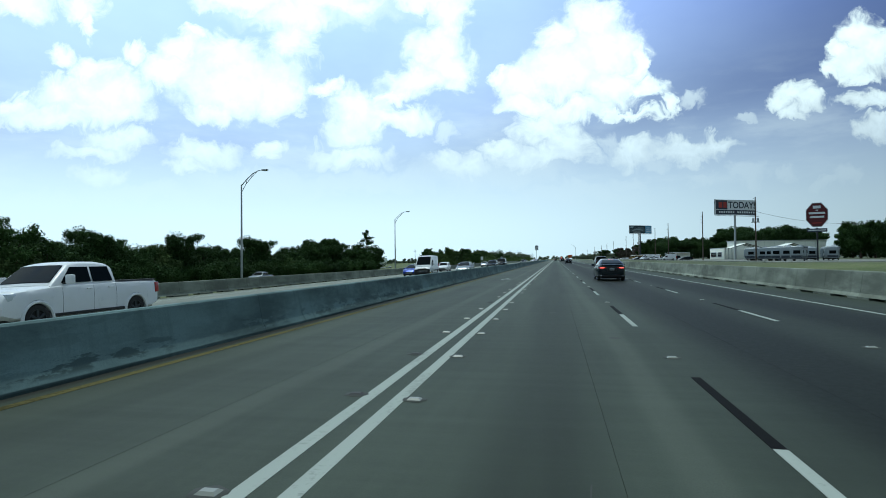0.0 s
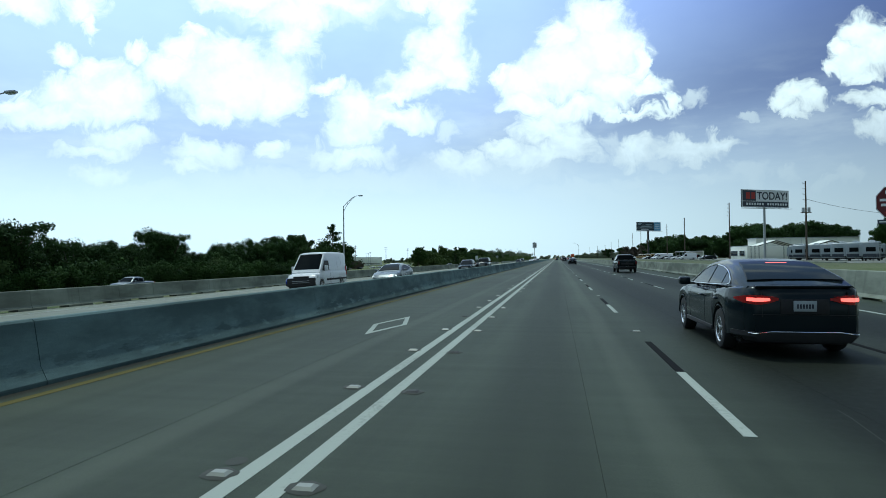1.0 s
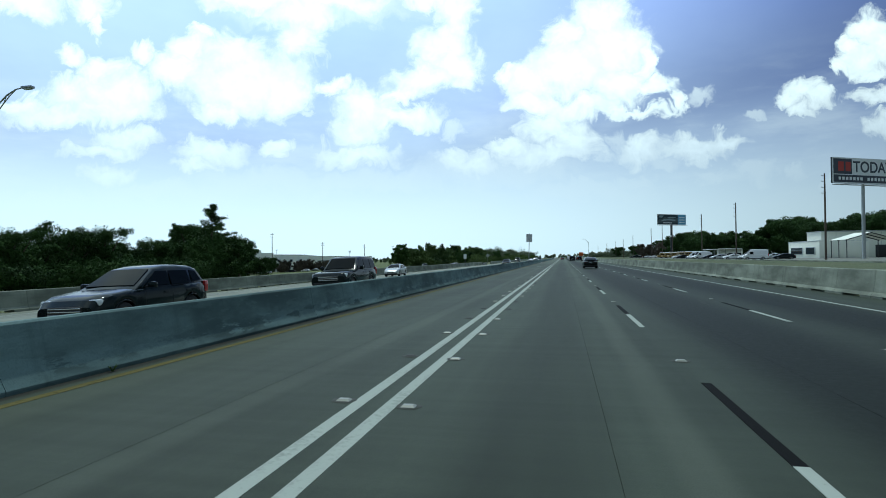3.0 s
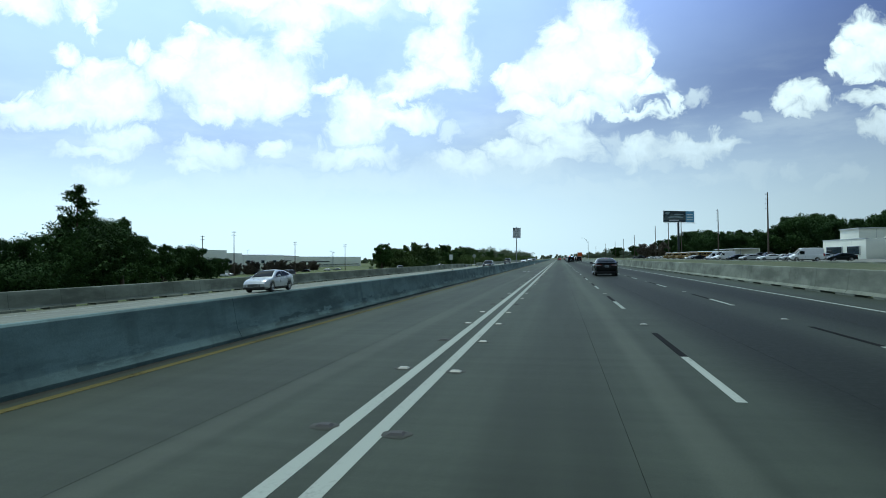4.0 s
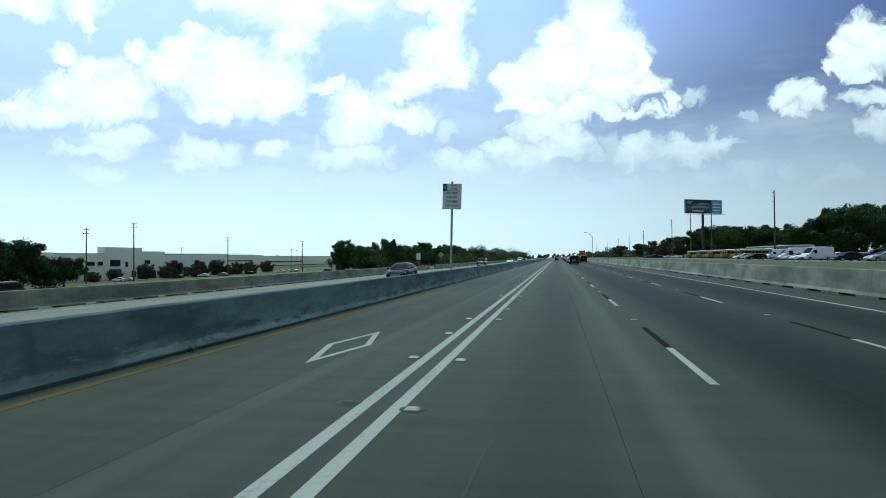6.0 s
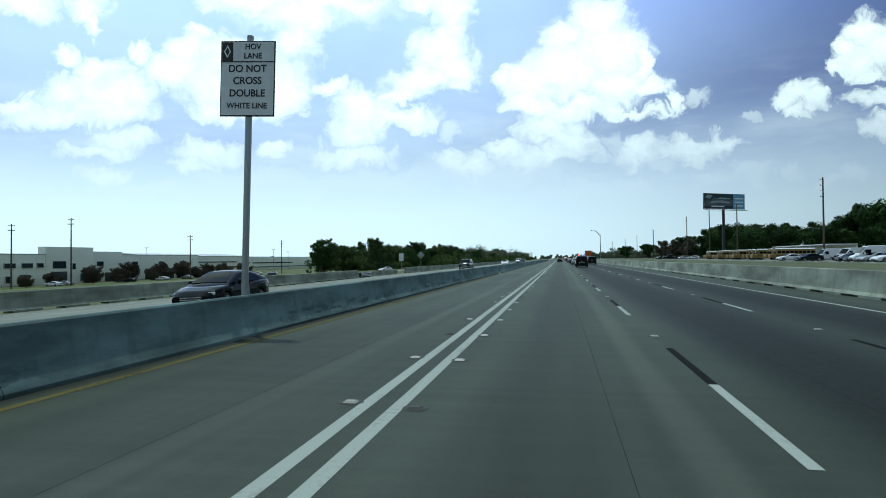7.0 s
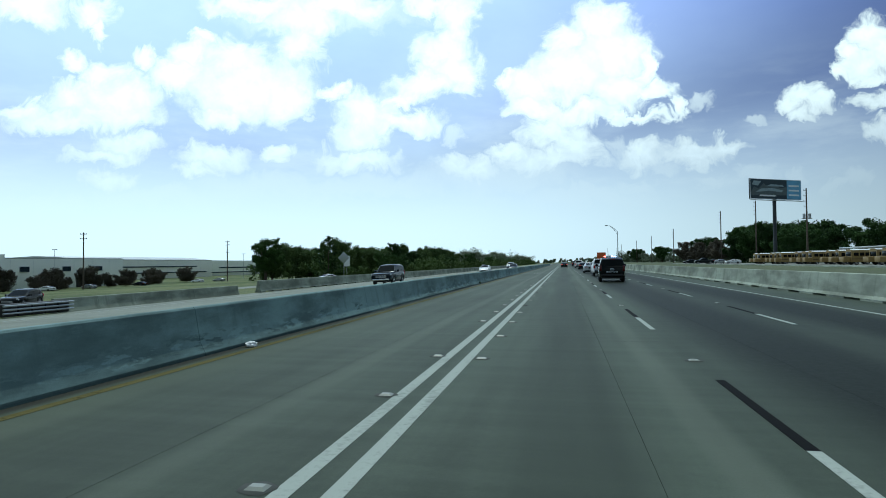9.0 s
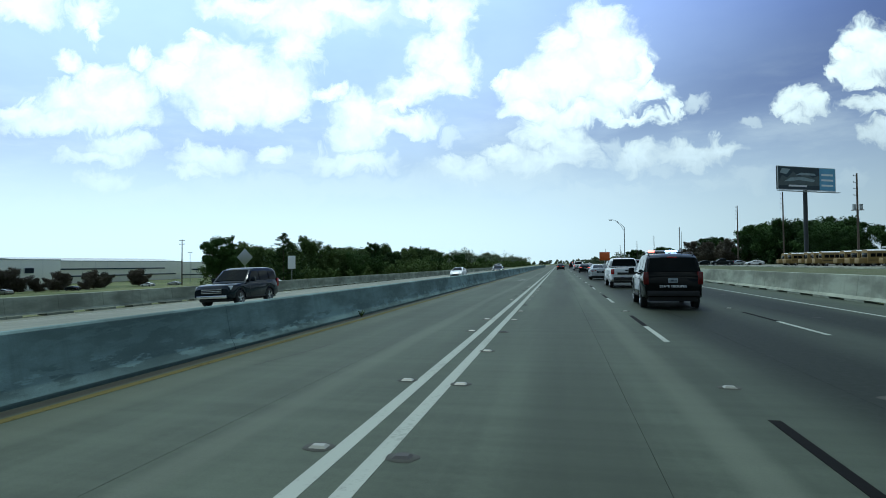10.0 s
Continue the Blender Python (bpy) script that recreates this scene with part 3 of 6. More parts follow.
slotted_barrier("side_barrier", "pale concrete barrier with dark drain slots beyond the exit", -24.0, 1, 1.02, 3.05, 306, 560)
slotted_barrier("side_barrier", "pale concrete barrier with dark drain slots along the outer shoulder", 13.0, -1, 1.08, 3.05, Y0, 560)

# cracks and tar patches in the concrete
crack_rng = random.Random(77)
for k in range(26):
    x = crack_rng.choice((-3.4, -2.9, -0.9, 0.9, 1.9, 2.5, 4.6, 5.9, 6.6, 8.2, 9.6))
    y = -6 + k * 12.6 + crack_rng.uniform(-4, 4)
    bm = bmesh.new()
    px, py, pts = x, y, []
    for j in range(9):
        pts.append((px, py))
        px += crack_rng.uniform(0.02, 0.22) * (1 if k % 3 else 0.25)
        py += crack_rng.uniform(-0.08, 0.1) if k % 3 else crack_rng.uniform(0.15, 0.5)
    w = crack_rng.uniform(0.006, 0.016)
    for (xa, ya), (xb, yb) in zip(pts, pts[1:]):
        flat(bm, [(xa - w, ya - w, 0.003), (xb - w, yb - w, 0.003), (xb + w, yb + w, 0.003), (xa + w, ya + w, 0.003)])
    bmesh.ops.recalc_face_normals(bm, faces=bm.faces[:])
    part("pavement_crack", bm, M_JOINT, road)
for k in range(30):
    bm = bmesh.new()
    cx, cy, rr = crack_rng.uniform(-4.2, 10.5), crack_rng.uniform(-4, 330), crack_rng.uniform(0.05, 0.14)
    flat(bm, [(cx + rr * (1 + 0.4 * crack_rng.random()) * math.cos(a * 0.5712), cy + rr * 1.3 * math.sin(a * 0.5712), 0.0035) for a in range(11)])
    part("tar_spot", bm, M_JOINT, road)


# ---- vehicles ----
def lerp_list(pts, y):
    for (ya, za), (yb, zb) in zip(pts, pts[1:]):
        if ya <= y <= yb:
            return za + (zb - za) * (y - ya) / max(yb - ya, 1e-6)
    return pts[0][1] if y < pts[0][0] else pts[-1][1]


WHEELS = {}


def wheel(parent, x, y, r, style, side):
    """A wheel with tyre, rim and spokes; side is +1 on the right."""
    key = (r, style)
    if key not in WHEELS:
        w = 0.12
        tyre = lathe_x(bmesh.new(), [(-w, r * 0.64), (-w, r * 0.8), (-w * 0.9, r * 0.93), (-w * 0.6, r), (w * 0.6, r), (w * 0.9, r * 0.93), (w, r * 0.8), (w * 0.98, r * 0.66), (w * 0.5, r * 0.63)], 28)
        rim = lathe_x(bmesh.new(), [(-0.05, 0.02), (-0.04, r * 0.6), (w * 0.85, r * 0.6), (w * 0.95, r * 0.66), (w * 0.86, r * 0.67), (-w * 0.9, r * 0.67)], 28)
        n = {"ten": 10, "five": 5, "six": 6, "dark": 6}[style]
        for k in range(n):
            a = 2 * math.pi * k / n
            b = add_box(bmesh.new(), w * 0.35, w * 0.82, -r * (0.045 if n > 6 else 0.09), r * (0.045 if n > 6 else 0.09), r * 0.08, r * 0.63, 0.008)
            b.transform(Matrix.Rotation(a, 4, "X"))
            tmp = bpy.data.meshes.new("spoke")
            b.to_mesh(tmp)
            b.free()
            rim.from_mesh(tmp)
            bpy.data.meshes.remove(tmp)
        lathe_x(rim, [(w * 0.3, r * 0.16), (w * 0.86, r * 0.15), (w * 0.92, r * 0.08)], 12)
        back = lathe_x(bmesh.new(), [(-0.03, 0.01), (-0.03, r * 0.59), (0.01, r * 0.59), (0.02, r * 0.2)], 20)
        for b in (tyre, rim, back):
            bmesh.ops.recalc_face_normals(b, faces=b.faces[:])
        meshes = []
        for nm, b, mat in (("tyre", tyre, M_RUBBER), ("rim", rim, M_DARKSTEEL if style == "dark" else M_RIM), ("brake_disc", back, M_UNDER)):
            ob = part(nm, b, mat)
            meshes.append(ob.data)
            bpy.data.objects.remove(ob)
        WHEELS[key] = meshes
    tyre_me, rim_me, disc_me = WHEELS[key]
    t = new("wheel", tyre_me)
    t.parent = parent
    t.matrix_basis = pose(x, y, r, 0, 0, 0 if side > 0 else 180)
    for nm, me in (("rim", rim_me), ("brake_disc", disc_me)):
        o = new(nm, me)
        o.parent = t
    return t


def vehicle(name, label, category, m, s, paint):
    """s: the measures of the type, from the rear axle; front is +y."""
    top = root(name, label, category, m, group=s.get("group", ""))
    W, r, wb, ro, fo = s["W"], s["r"], s["wb"], s["rear"], s["wb"] + s["front"]
    half, sill = W / 2, s.get("sill", 0.24)
    R = r + 0.055
    stations = {-ro, -ro + 0.05, -ro + 0.14, -ro + 0.3, fo, fo - 0.05, fo - 0.14, fo - 0.32, fo - 0.6, -ro + 0.55}
    for ya in (0.0, wb):
        for k in range(0, 13):
            stations.add(ya + R * math.cos(math.pi * k / 12) * 0.999)
        stations.update((ya - R - 0.004, ya + R + 0.004))
    stations.update(y for y, z in s["top"])
    ys = sorted(y for y in stations if -ro <= y <= fo)
    rings = []
    for y in ys:
        zt = lerp_list(s["top"], y)
        zb = sill
        for ya in (0.0, wb):
            if abs(y - ya) < R:
                zb = max(zb, r * 0.96 + math.sqrt(max(R * R - (y - ya) ** 2, 0)))
        e = min(y + ro, fo - y)
        if e < 0.3:
            zb += (0.3 - e) * 0.35
        zb = min(zb, zt - 0.1)
        w = half * (1 - s.get("taper", 0.15) * max(0.0, 1 - e / 0.75) ** 2.2)
        zm = zb + (zt - zb) * 0.5
        hh = zt - zb
        prof = [(0.88 * w, zb), (0.985 * w, zb + min(0.07, hh * 0.2)), (w, zm), (0.985 * w, zt - min(0.14, hh * 0.3)), (0.955 * w, zt - min(0.05, hh * 0.12)), (0.87 * w, zt), (0.4 * w, zt + 0.012)]
        rings.append([(x, y, z) for x, z in prof] + [(-x, y, z) for x, z in reversed(prof)])
    bm = loft(bmesh.new(), rings)
    bmesh.ops.recalc_face_normals(bm, faces=bm.faces[:])
    body = part("body", bm, paint, top, sharp=38)
    # dark underbody between the wheels
    part("underbody", boxed(-half * 0.8, half * 0.8, -ro + (0.5 if s.get("valance") else 0.12), fo - (0.55 if s.get("valance") else 0.2), sill - 0.08, max(r * 2.0, 0.62), 0.03), M_UNDER, top)
    # cabin
    belt, cab = s["belt"], s["cabin"]
    roof = max(z for y, z in cab)
    hb, ht = s.get("hb", half * 0.95), s.get("ht", half * 0.74)

    def sx(z):
        return hb + (ht - hb) * (z - belt) / (roof - belt)
    rings = []
    for y, z in cab:
        zz = max(z - 0.09, belt - 0.06)
        za = max(z - 0.03, belt - 0.055)
        prof = [(hb, belt - 0.12), (sx(zz), zz), (sx(za) - 0.025, za), (max(sx(z) - 0.11, 0.3), z), (0.25, z + 0.018)]
        edge = half * (1 - s.get("taper", 0.15) * max(0.0, 1 - min(y + ro, fo - y) / 0.75) ** 2.2) * 0.94
        prof = [(min(x, edge), q) for x, q in prof]
        rings.append([(x, y, q) for x, q in prof] + [(-x, y, q) for x, q in reversed(prof)])
    bm = loft(bmesh.new(), rings)
    bmesh.ops.recalc_face_normals(bm, faces=bm.faces[:])
    cabin = part("cabin", bm, s.get("roof_paint", paint), top, sharp=38)
    glass = s.get("glass", M_GLASS)
    for quad in s["windows"]:
        for side in (1, -1):
            pts = [(side * (sx(z) + 0.003), y, z) for y, z in quad]
            if side < 0:
                pts.reverse()
            part("side_window", slab(bmesh.new(), pts, 0.006), s.get("side_glass", M_GLASS), cabin)
    if s.get("bright_trim"):
        for side in (1, -1):
            ring = [(side * (sx(z) + 0.008), y, z) for y, z in s["bright_trim"]]
            part("window_trim", tube(bmesh.new(), ring, [0.009] * len(ring), 5), M_CHROME, cabin, "chrome window surround")
    ri, wi = s.get("rear_pts", 1), s.get("front_pts", 1)
    for nm, run in (("rear_window", cab[:ri + 1]), ("windscreen", cab[-1 - wi:])):
        lens = [0.0]
        for (ya, za), (yb, zb) in zip(run, run[1:]):
            lens.append(lens[-1] + math.hypot(yb - ya, zb - za))
        lo, hi = (0.16, 0.93) if nm == "rear_window" else (0.07, 0.86)
        fs = sorted({lo, hi} | {q / lens[-1] for q in lens if lo < q / lens[-1] < hi})
        low, high = [], []
        for f in fs:
            d = f * lens[-1]
            k = max(i for i in range(len(lens) - 1) if lens[i] <= d + 1e-9)
            g = (d - lens[k]) / max(lens[k + 1] - lens[k], 1e-6)
            y, z = run[k][0] + (run[k + 1][0] - run[k][0]) * g, run[k][1] + (run[k + 1][1] - run[k][1]) * g
            dy, dz = run[k + 1][0] - run[k][0], run[k + 1][1] - run[k][1]
            n = Vector((0, -dz, dy)).normalized()
            w = max(sx(z) - 0.115, 0.3)
            p = Vector((0, y, z)) + n * 0.004
            low.append((w, p, n))
        bm = bmesh.new()
        rings = []
        for w, p, n in low:
            q = p + n * 0.02
            rings.append([(-w, p.y, p.z), (w, p.y, p.z), (w * 0.99, q.y, q.z), (0.3, q.y, q.z + 0.012), (-0.3, q.y, q.z + 0.012), (-w * 0.99, q.y, q.z)])
        loft(bm, rings)
        bmesh.ops.recalc_face_normals(bm, faces=bm.faces[:])
        part(nm, bm, glass, cabin)
    # lamps, bumpers, plate
    tw, tz0, tz1 = s["tail"]
    lit = s.get("lit", False)
    xe = half * (1 - s.get("taper", 0.15) * 0.8)
    w_arch = half - 0.012
    if s.get("spoiler"):
        ys0, zs0 = s["spoiler"]
        part("spoiler", boxed(-half * 0.7, half * 0.7, ys0 - 0.03, ys0 + 0.12, zs0, zs0 + 0.035, 0.012), paint, body)
        for side in (1, -1):
            part("boot_seam", boxed(*sorted((side * half * 0.62, side * half * 0.625)), -ro - 0.003, -ro + 0.05, 0.62, 1.0), M_UNDER, body)
        part("bumper_seam", boxed(-half * 0.75, half * 0.75, -ro - 0.004, -ro + 0.05, 0.655, 0.663), M_UNDER, body)
    for side in (1, -1):
        lo, hi = sorted((side * (xe + 0.035), side * (xe - tw)))
        if s.get("eye_lamp"):
            inner, drop, lens = s["eye_lamp"]
            tp = s.get("taper", 0.15)

            def flank(e):
                return half * (1 - tp * max(0.0, 1 - e / 0.75) ** 2.2)
            run = [(inner, -ro - 0.006, 0.25), (inner + 0.12, -ro - 0.014, 0.7), (flank(0) - 0.09, -ro - 0.016, 1.0), (flank(0) - 0.015, -ro - 0.004, 1.0),
                   (flank(0.1) + 0.006, -ro + 0.1, 0.9), (flank(0.22) + 0.006, -ro + 0.22, 0.6), (flank(0.36) + 0.004, -ro + 0.36, 0.12)]
            for nm, mat, f0, f1, depth, tag_ in (("tail_lamp", M_TAIL if lens else M_TAIL_DARK, 0.0, 1.0, 0.0, "red wrap-around tail lamp"), ("lamp_strip", M_TAIL_ON if lit else M_HEAD, 0.32, 0.72, 0.008, "bright strip of the tail lamp")):
                rings = []
                use = run if depth == 0 else run[1:5]
                for px, py, k in use:
                    zc = (tz0 + tz1) / 2 + drop * (1 - k)
                    hh = (tz1 - tz0) * max(k, 0.15)
                    za, zb2 = zc - hh / 2 + hh * f0, zc - hh / 2 + hh * f1
                    out = depth + 0.004
                    rings.append([(side * (px + (out if py > -ro else 0)), py - (out if py <= -ro else 0), za), (side * (px + (out if py > -ro else 0)), py - (out if py <= -ro else 0), zb2),
                                  (side * (px - 0.05), py + 0.05, zb2), (side * (px - 0.05), py + 0.05, za)])
                lb = loft(bmesh.new(), rings)
                bmesh.ops.recalc_face_normals(lb, faces=lb.faces[:])
                lamp = part(nm, lb, mat, body, tag_)
        else:
            part("tail_lamp", boxed(lo, hi, -ro - 0.02, -ro + 0.16, tz0, tz1, 0.03), s.get("lens_mat", M_TAIL), body, "lit red tail lamp" if lit else "red tail lamp")
        if lit and not s.get("eye_lamp"):
            lo2, hi2 = sorted((side * (xe - 0.0), side * (xe - tw * 0.62)))
            part("bulb_strip", boxed(lo2, hi2, -ro - 0.028, -ro + 0.05, tz0 + (tz1 - tz0) * 0.32, tz1 - (tz1 - tz0) * 0.3, 0.012), M_TAIL_ON, body, "glowing brake light")
        for ya in (0.0, wb):
            pts = [(side * (w_arch), ya + (R + 0.012) * math.cos(math.pi * k / 14), r * 0.96 + (R + 0.012) * math.sin(math.pi * k / 14)) for k in range(15)]
            part("wheel_arch", tube(bmesh.new(), pts, [s.get("flare", 0.018)] * 15, 6), s.get("flare_mat", paint), body)
        hw, hz0, hz1 = s["head"]
        nose = fo
        while nose > fo - 0.4 and lerp_list(s["top"], nose) < hz1 - 0.02:
            nose -= 0.02
        outer = half * (1 - s.get("taper", 0.15) * max(0.0, 1 - (fo - nose) / 0.75) ** 2.2)
        lo, hi = sorted((side * (outer + 0.006), side * (outer - hw)))
        part("headlamp", boxed(lo, hi, nose - 0.26, nose + 0.014, hz0, hz1, 0.04), M_HEAD_ON if s.get("head_on") else M_HEAD, body, "clear headlamp")
        part("mirror", boxed(*sorted((side * (half + 0.02), side * (half + 0.23))), s["mirror"] - 0.1, s["mirror"] + 0.06, belt + 0.0, belt + s.get("mirror_h", 0.15), 0.035), s.get("mirror_paint", paint), top)
        part("mirror_arm", boxed(*sorted((side * (hb - 0.05), side * (half + 0.06))), s["mirror"] - 0.02, s["mirror"] + 0.03, belt + 0.0, belt + 0.05, 0.01), M_UNDER, top)
        for y in s["handles"]:
            part("door_handle", boxed(*sorted((side * (half - 0.02), side * (half + 0.028))), y, y + 0.2, belt - 0.17, belt - 0.135, 0.012), s.get("handle_mat", paint), top)
        for y in s["seams"]:
            zs = (sill + 0.08, sill + (lerp_list(s["top"], y) - sill) * 0.5, lerp_list(s["top"], y) - 0.15, lerp_list(s["top"], y) - 0.06)
            line = [(side * (half * k + 0.0005), y, z) for k, z in zip((0.985, 1.0, 0.985, 0.957), zs)]
            part("door_seam", tube(bmesh.new(), line, [0.004] * 4, 5), M_UNDER, body)
        part("sill_trim", boxed(*sorted((side * (half - 0.06), side * (half + 0.006))), R + 0.05, wb - R - 0.05, sill + 0.02, sill + (0.1 if not s.get("sill_chrome") else 0.055), 0.015), M_CHROME if s.get("sill_chrome") else M_UNDER, top)
    bz = s.get("bumper", 0.36)
    if s.get("valance"):
        # dark lower bumper that follows the rounded tail, with a bright bead along its upper edge
        tp = s.get("taper", 0.15)
        plan = []
        for e in (0.5, 0.34, 0.2, 0.1, 0.03, 0.0):
            plan.append((half * (1 - tp * max(0.0, 1 - e / 0.75) ** 2.2) + 0.004, -ro + e - 0.01))
        plan = plan + [(half * 0.5, -ro - 0.022), (0.0, -ro - 0.026)]
        plan = [(-x, y) for x, y in plan[:-1]] + [(x, y) for x, y in reversed(plan)]
        rings = [[(x * 0.9, y + 0.03, sill + 0.01), (x * 0.985, y, sill + 0.09), (x * 0.992, y, sill + 0.16), (x * 0.9, y + 0.08, sill + 0.16)] for x, y in plan]
        vb = loft(bmesh.new(), rings)
        bmesh.ops.recalc_face_normals(vb, faces=vb.faces[:])
        part("rear_bumper", vb, M_UNDER, body, "black lower bumper")
        bead = [(x, y - 0.002, sill + 0.165 + (0.0 if abs(x) < half * 0.7 else -0.03)) for x, y in plan[3:-3]]
        part("bumper_trim", tube(bmesh.new(), bead, [0.009] * len(bead), 5), s.get("bead_mat", M_UNDER), body)
        part("plate_recess", boxed(-0.33, 0.33, -ro - 0.012, -ro + 0.03, pz_of(s) - 0.12, pz_of(s) + 0.1, 0.01), M_UNDER, body)
    else:
        part("rear_bumper", boxed(-half * 0.84, half * 0.84, -ro - 0.035, -ro + 0.12, bz - 0.08, bz + 0.1, 0.03), s.get("bumper_mat", M_UNDER), body)
    part("front_bumper", boxed(-half * 0.82, half * 0.82, fo - 0.12, fo + 0.03, bz - 0.1, bz + 0.05, 0.03), s.get("bumper_mat", M_UNDER), body)
    g0, g1, gw = s["grille"]
    g1 = min(g1, lerp_list(s["top"], fo - 0.02))
    gr = part("grille", boxed(-gw, gw, fo - 0.1, fo + 0.018, g0, g1, 0.02), M_UNDER, body)
    gb = bmesh.new()
    for k in range(3):
        z = g0 + (g1 - g0) * (k + 0.5) / 3
        add_box(gb, -gw * 0.95, gw * 0.95, fo + 0.005, fo + 0.03, z - 0.012, z + 0.012, 0.004)
    part("grille_bar", gb, M_CHROME, gr)
    pz = s["plate"]
    plate = part("number_plate", boxed(-0.155, 0.155, -ro - 0.03, -ro + 0.04, pz - 0.078, pz + 0.078, 0.008), M_PLATE, body, "white plate with dark bars")
    pb = bmesh.new()
    for k in range(6):
        add_box(pb, -0.115 + k * 0.04, -0.09 + k * 0.04, -ro - 0.034, -ro - 0.028, pz - 0.035, pz + 0.03)
    part("plate_bar", pb, M_INK, plate)
    if s.get("third"):
        y, z = s["third"]
        part("brake_lamp", boxed(-0.16, 0.16, y - 0.03, y + 0.03, z - 0.018, z + 0.018, 0.006), M_TAIL_ON if lit else M_TAIL, top, "high-level brake lamp")
    for x, y, side in ((half - 0.125, 0, 1), (half - 0.125, wb, 1), (-half + 0.125, 0, -1), (-half + 0.125, wb, -1)):
        wheel(top, x, y, r, s.get("rim", "five"), side)
    return top, body, cabin


def pz_of(s):
    return s["plate"]


def spec(base, **more):
    d = dict(base)
    d.update(more)
    return d


SEDAN = dict(W=1.86, r=0.335, wb=2.85, rear=1.06, front=0.98, belt=0.98, hb=0.885, ht=0.62, taper=0.17, rear_pts=3, front_pts=3,
             top=[(-1.06, 0.70), (-1.05, 0.93), (-0.99, 1.055), (-0.86, 1.09), (-0.5, 1.08), (0.2, 1.03), (1.2, 0.985), (2.3, 0.97), (2.65, 0.955), (3.2, 0.88), (3.6, 0.76), (3.83, 0.58)],
             cabin=[(-0.88, 1.08), (-0.45, 1.235), (-0.05, 1.36), (0.3, 1.43), (0.7, 1.47), (1.15, 1.475), (1.5, 1.44), (1.75, 1.375), (2.2, 1.18), (2.7, 0.95)],
             windows=[[(1.0, 1.04), (1.0, 1.385), (1.42, 1.35), (1.7, 1.275), (2.12, 1.09), (2.2, 1.03)], [(0.16, 1.07), (0.16, 1.28), (0.45, 1.345), (0.93, 1.385), (0.93, 1.04)], [(-0.3, 1.1), (-0.05, 1.22), (0.11, 1.27), (0.11, 1.075)]],
             tail=(0.37, 0.81, 0.95), eye_lamp=(0.36, 0.015, True), valance=True, flare=0.007, head=(0.4, 0.6, 0.72), mirror=2.02, handles=(0.12, 1.1), seams=(0.42, 0.95, 2.15),
             grille=(0.36, 0.58, 0.45), plate=0.79, bumper=0.34, third=(0.1, 1.41), spoiler=(-1.0, 1.06))
TALL = dict(rear_pts=1, front_pts=1, flare=0.022, W=2.0, r=0.4, wb=2.95, rear=1.14, front=1.0, belt=1.2, hb=0.95, ht=0.78, taper=0.09, sill=0.36,
            top=[(-1.14, 1.05), (-1.1, 1.18), (-0.9, 1.22), (2.2, 1.2), (2.6, 1.18), (3.5, 1.12), (3.8, 1.05), (3.95, 0.9)],
            cabin=[(-1.12, 1.2), (-0.93, 1.78), (-0.75, 1.87), (-0.3, 1.92), (1.2, 1.92), (1.65, 1.84), (2.42, 1.18)],
            windows=[[(1.0, 1.26), (1.0, 1.74), (1.62, 1.74), (2.05, 1.26)], [(-0.02, 1.26), (-0.02, 1.74), (0.93, 1.74), (0.93, 1.26)], [(-0.92, 1.28), (-0.78, 1.72), (-0.1, 1.74), (-0.1, 1.26)]],
            tail=(0.14, 0.86, 1.3), head=(0.34, 0.84, 1.04), mirror=1.98, mirror_h=0.22, handles=(0.1, 1.12), seams=(-0.06, 0.97, 2.05),
            grille=(0.68, 1.0, 0.55), plate=1.0, bumper=0.55, third=(-0.93, 1.8), rim="five")
PICKUP = dict(flare=0.045, rear_pts=2, front_pts=1, W=2.02, r=0.41, wb=3.65, rear=1.12, front=0.98, belt=1.3, hb=0.95, ht=0.76, taper=0.07, sill=0.42,
              top=[(-1.12, 1.24), (-1.06, 1.3), (0.7, 1.31), (0.8, 1.31), (3.0, 1.29), (3.3, 1.26), (4.3, 1.18), (4.5, 1.1), (4.63, 0.95)],
              cabin=[(0.8, 1.3), (0.86, 1.78), (1.0, 1.87), (1.4, 1.93), (2.1, 1.93), (2.45, 1.86), (3.2, 1.28)],
              windows=[[(1.78, 1.34), (1.78, 1.78), (2.42, 1.78), (2.85, 1.34)], [(0.93, 1.34), (1.0, 1.78), (1.7, 1.78), (1.7, 1.34)]],
              tail=(0.17, 0.88, 1.22), head=(0.34, 0.92, 1.12), mirror=2.75, mirror_h=0.26, handles=(0.98, 1.82), seams=(0.85, 1.74, 2.85),
              grille=(0.74, 1.1, 0.6), plate=0.62, bumper=0.6, rim="six")
VAN = dict(rear_pts=1, front_pts=1, W=2.02, r=0.36, wb=3.4, rear=1.2, front=0.95, belt=1.25, hb=0.98, ht=0.86, taper=0.1, sill=0.3,
           top=[(-1.2, 1.2), (-1.1, 1.26), (2.9, 1.26), (3.3, 1.22), (4.1, 1.02), (4.35, 0.75)],
           cabin=[(-1.19, 1.26), (-1.14, 2.3), (-1.0, 2.42), (0.0, 2.46), (2.0, 2.46), (2.5, 2.4), (3.6, 1.2)],
           windows=[[(2.05, 1.3), (2.05, 1.9), (2.75, 1.9), (3.2, 1.3)]],
           tail=(0.12, 0.9, 1.5), head=(0.3, 0.8, 1.05), mirror=2.95, mirror_h=0.35, handles=(1.85,), seams=(0.4, 1.95, 3.1),
           grille=(0.4, 0.72, 0.6), plate=0.9, bumper=0.45, rim="six")
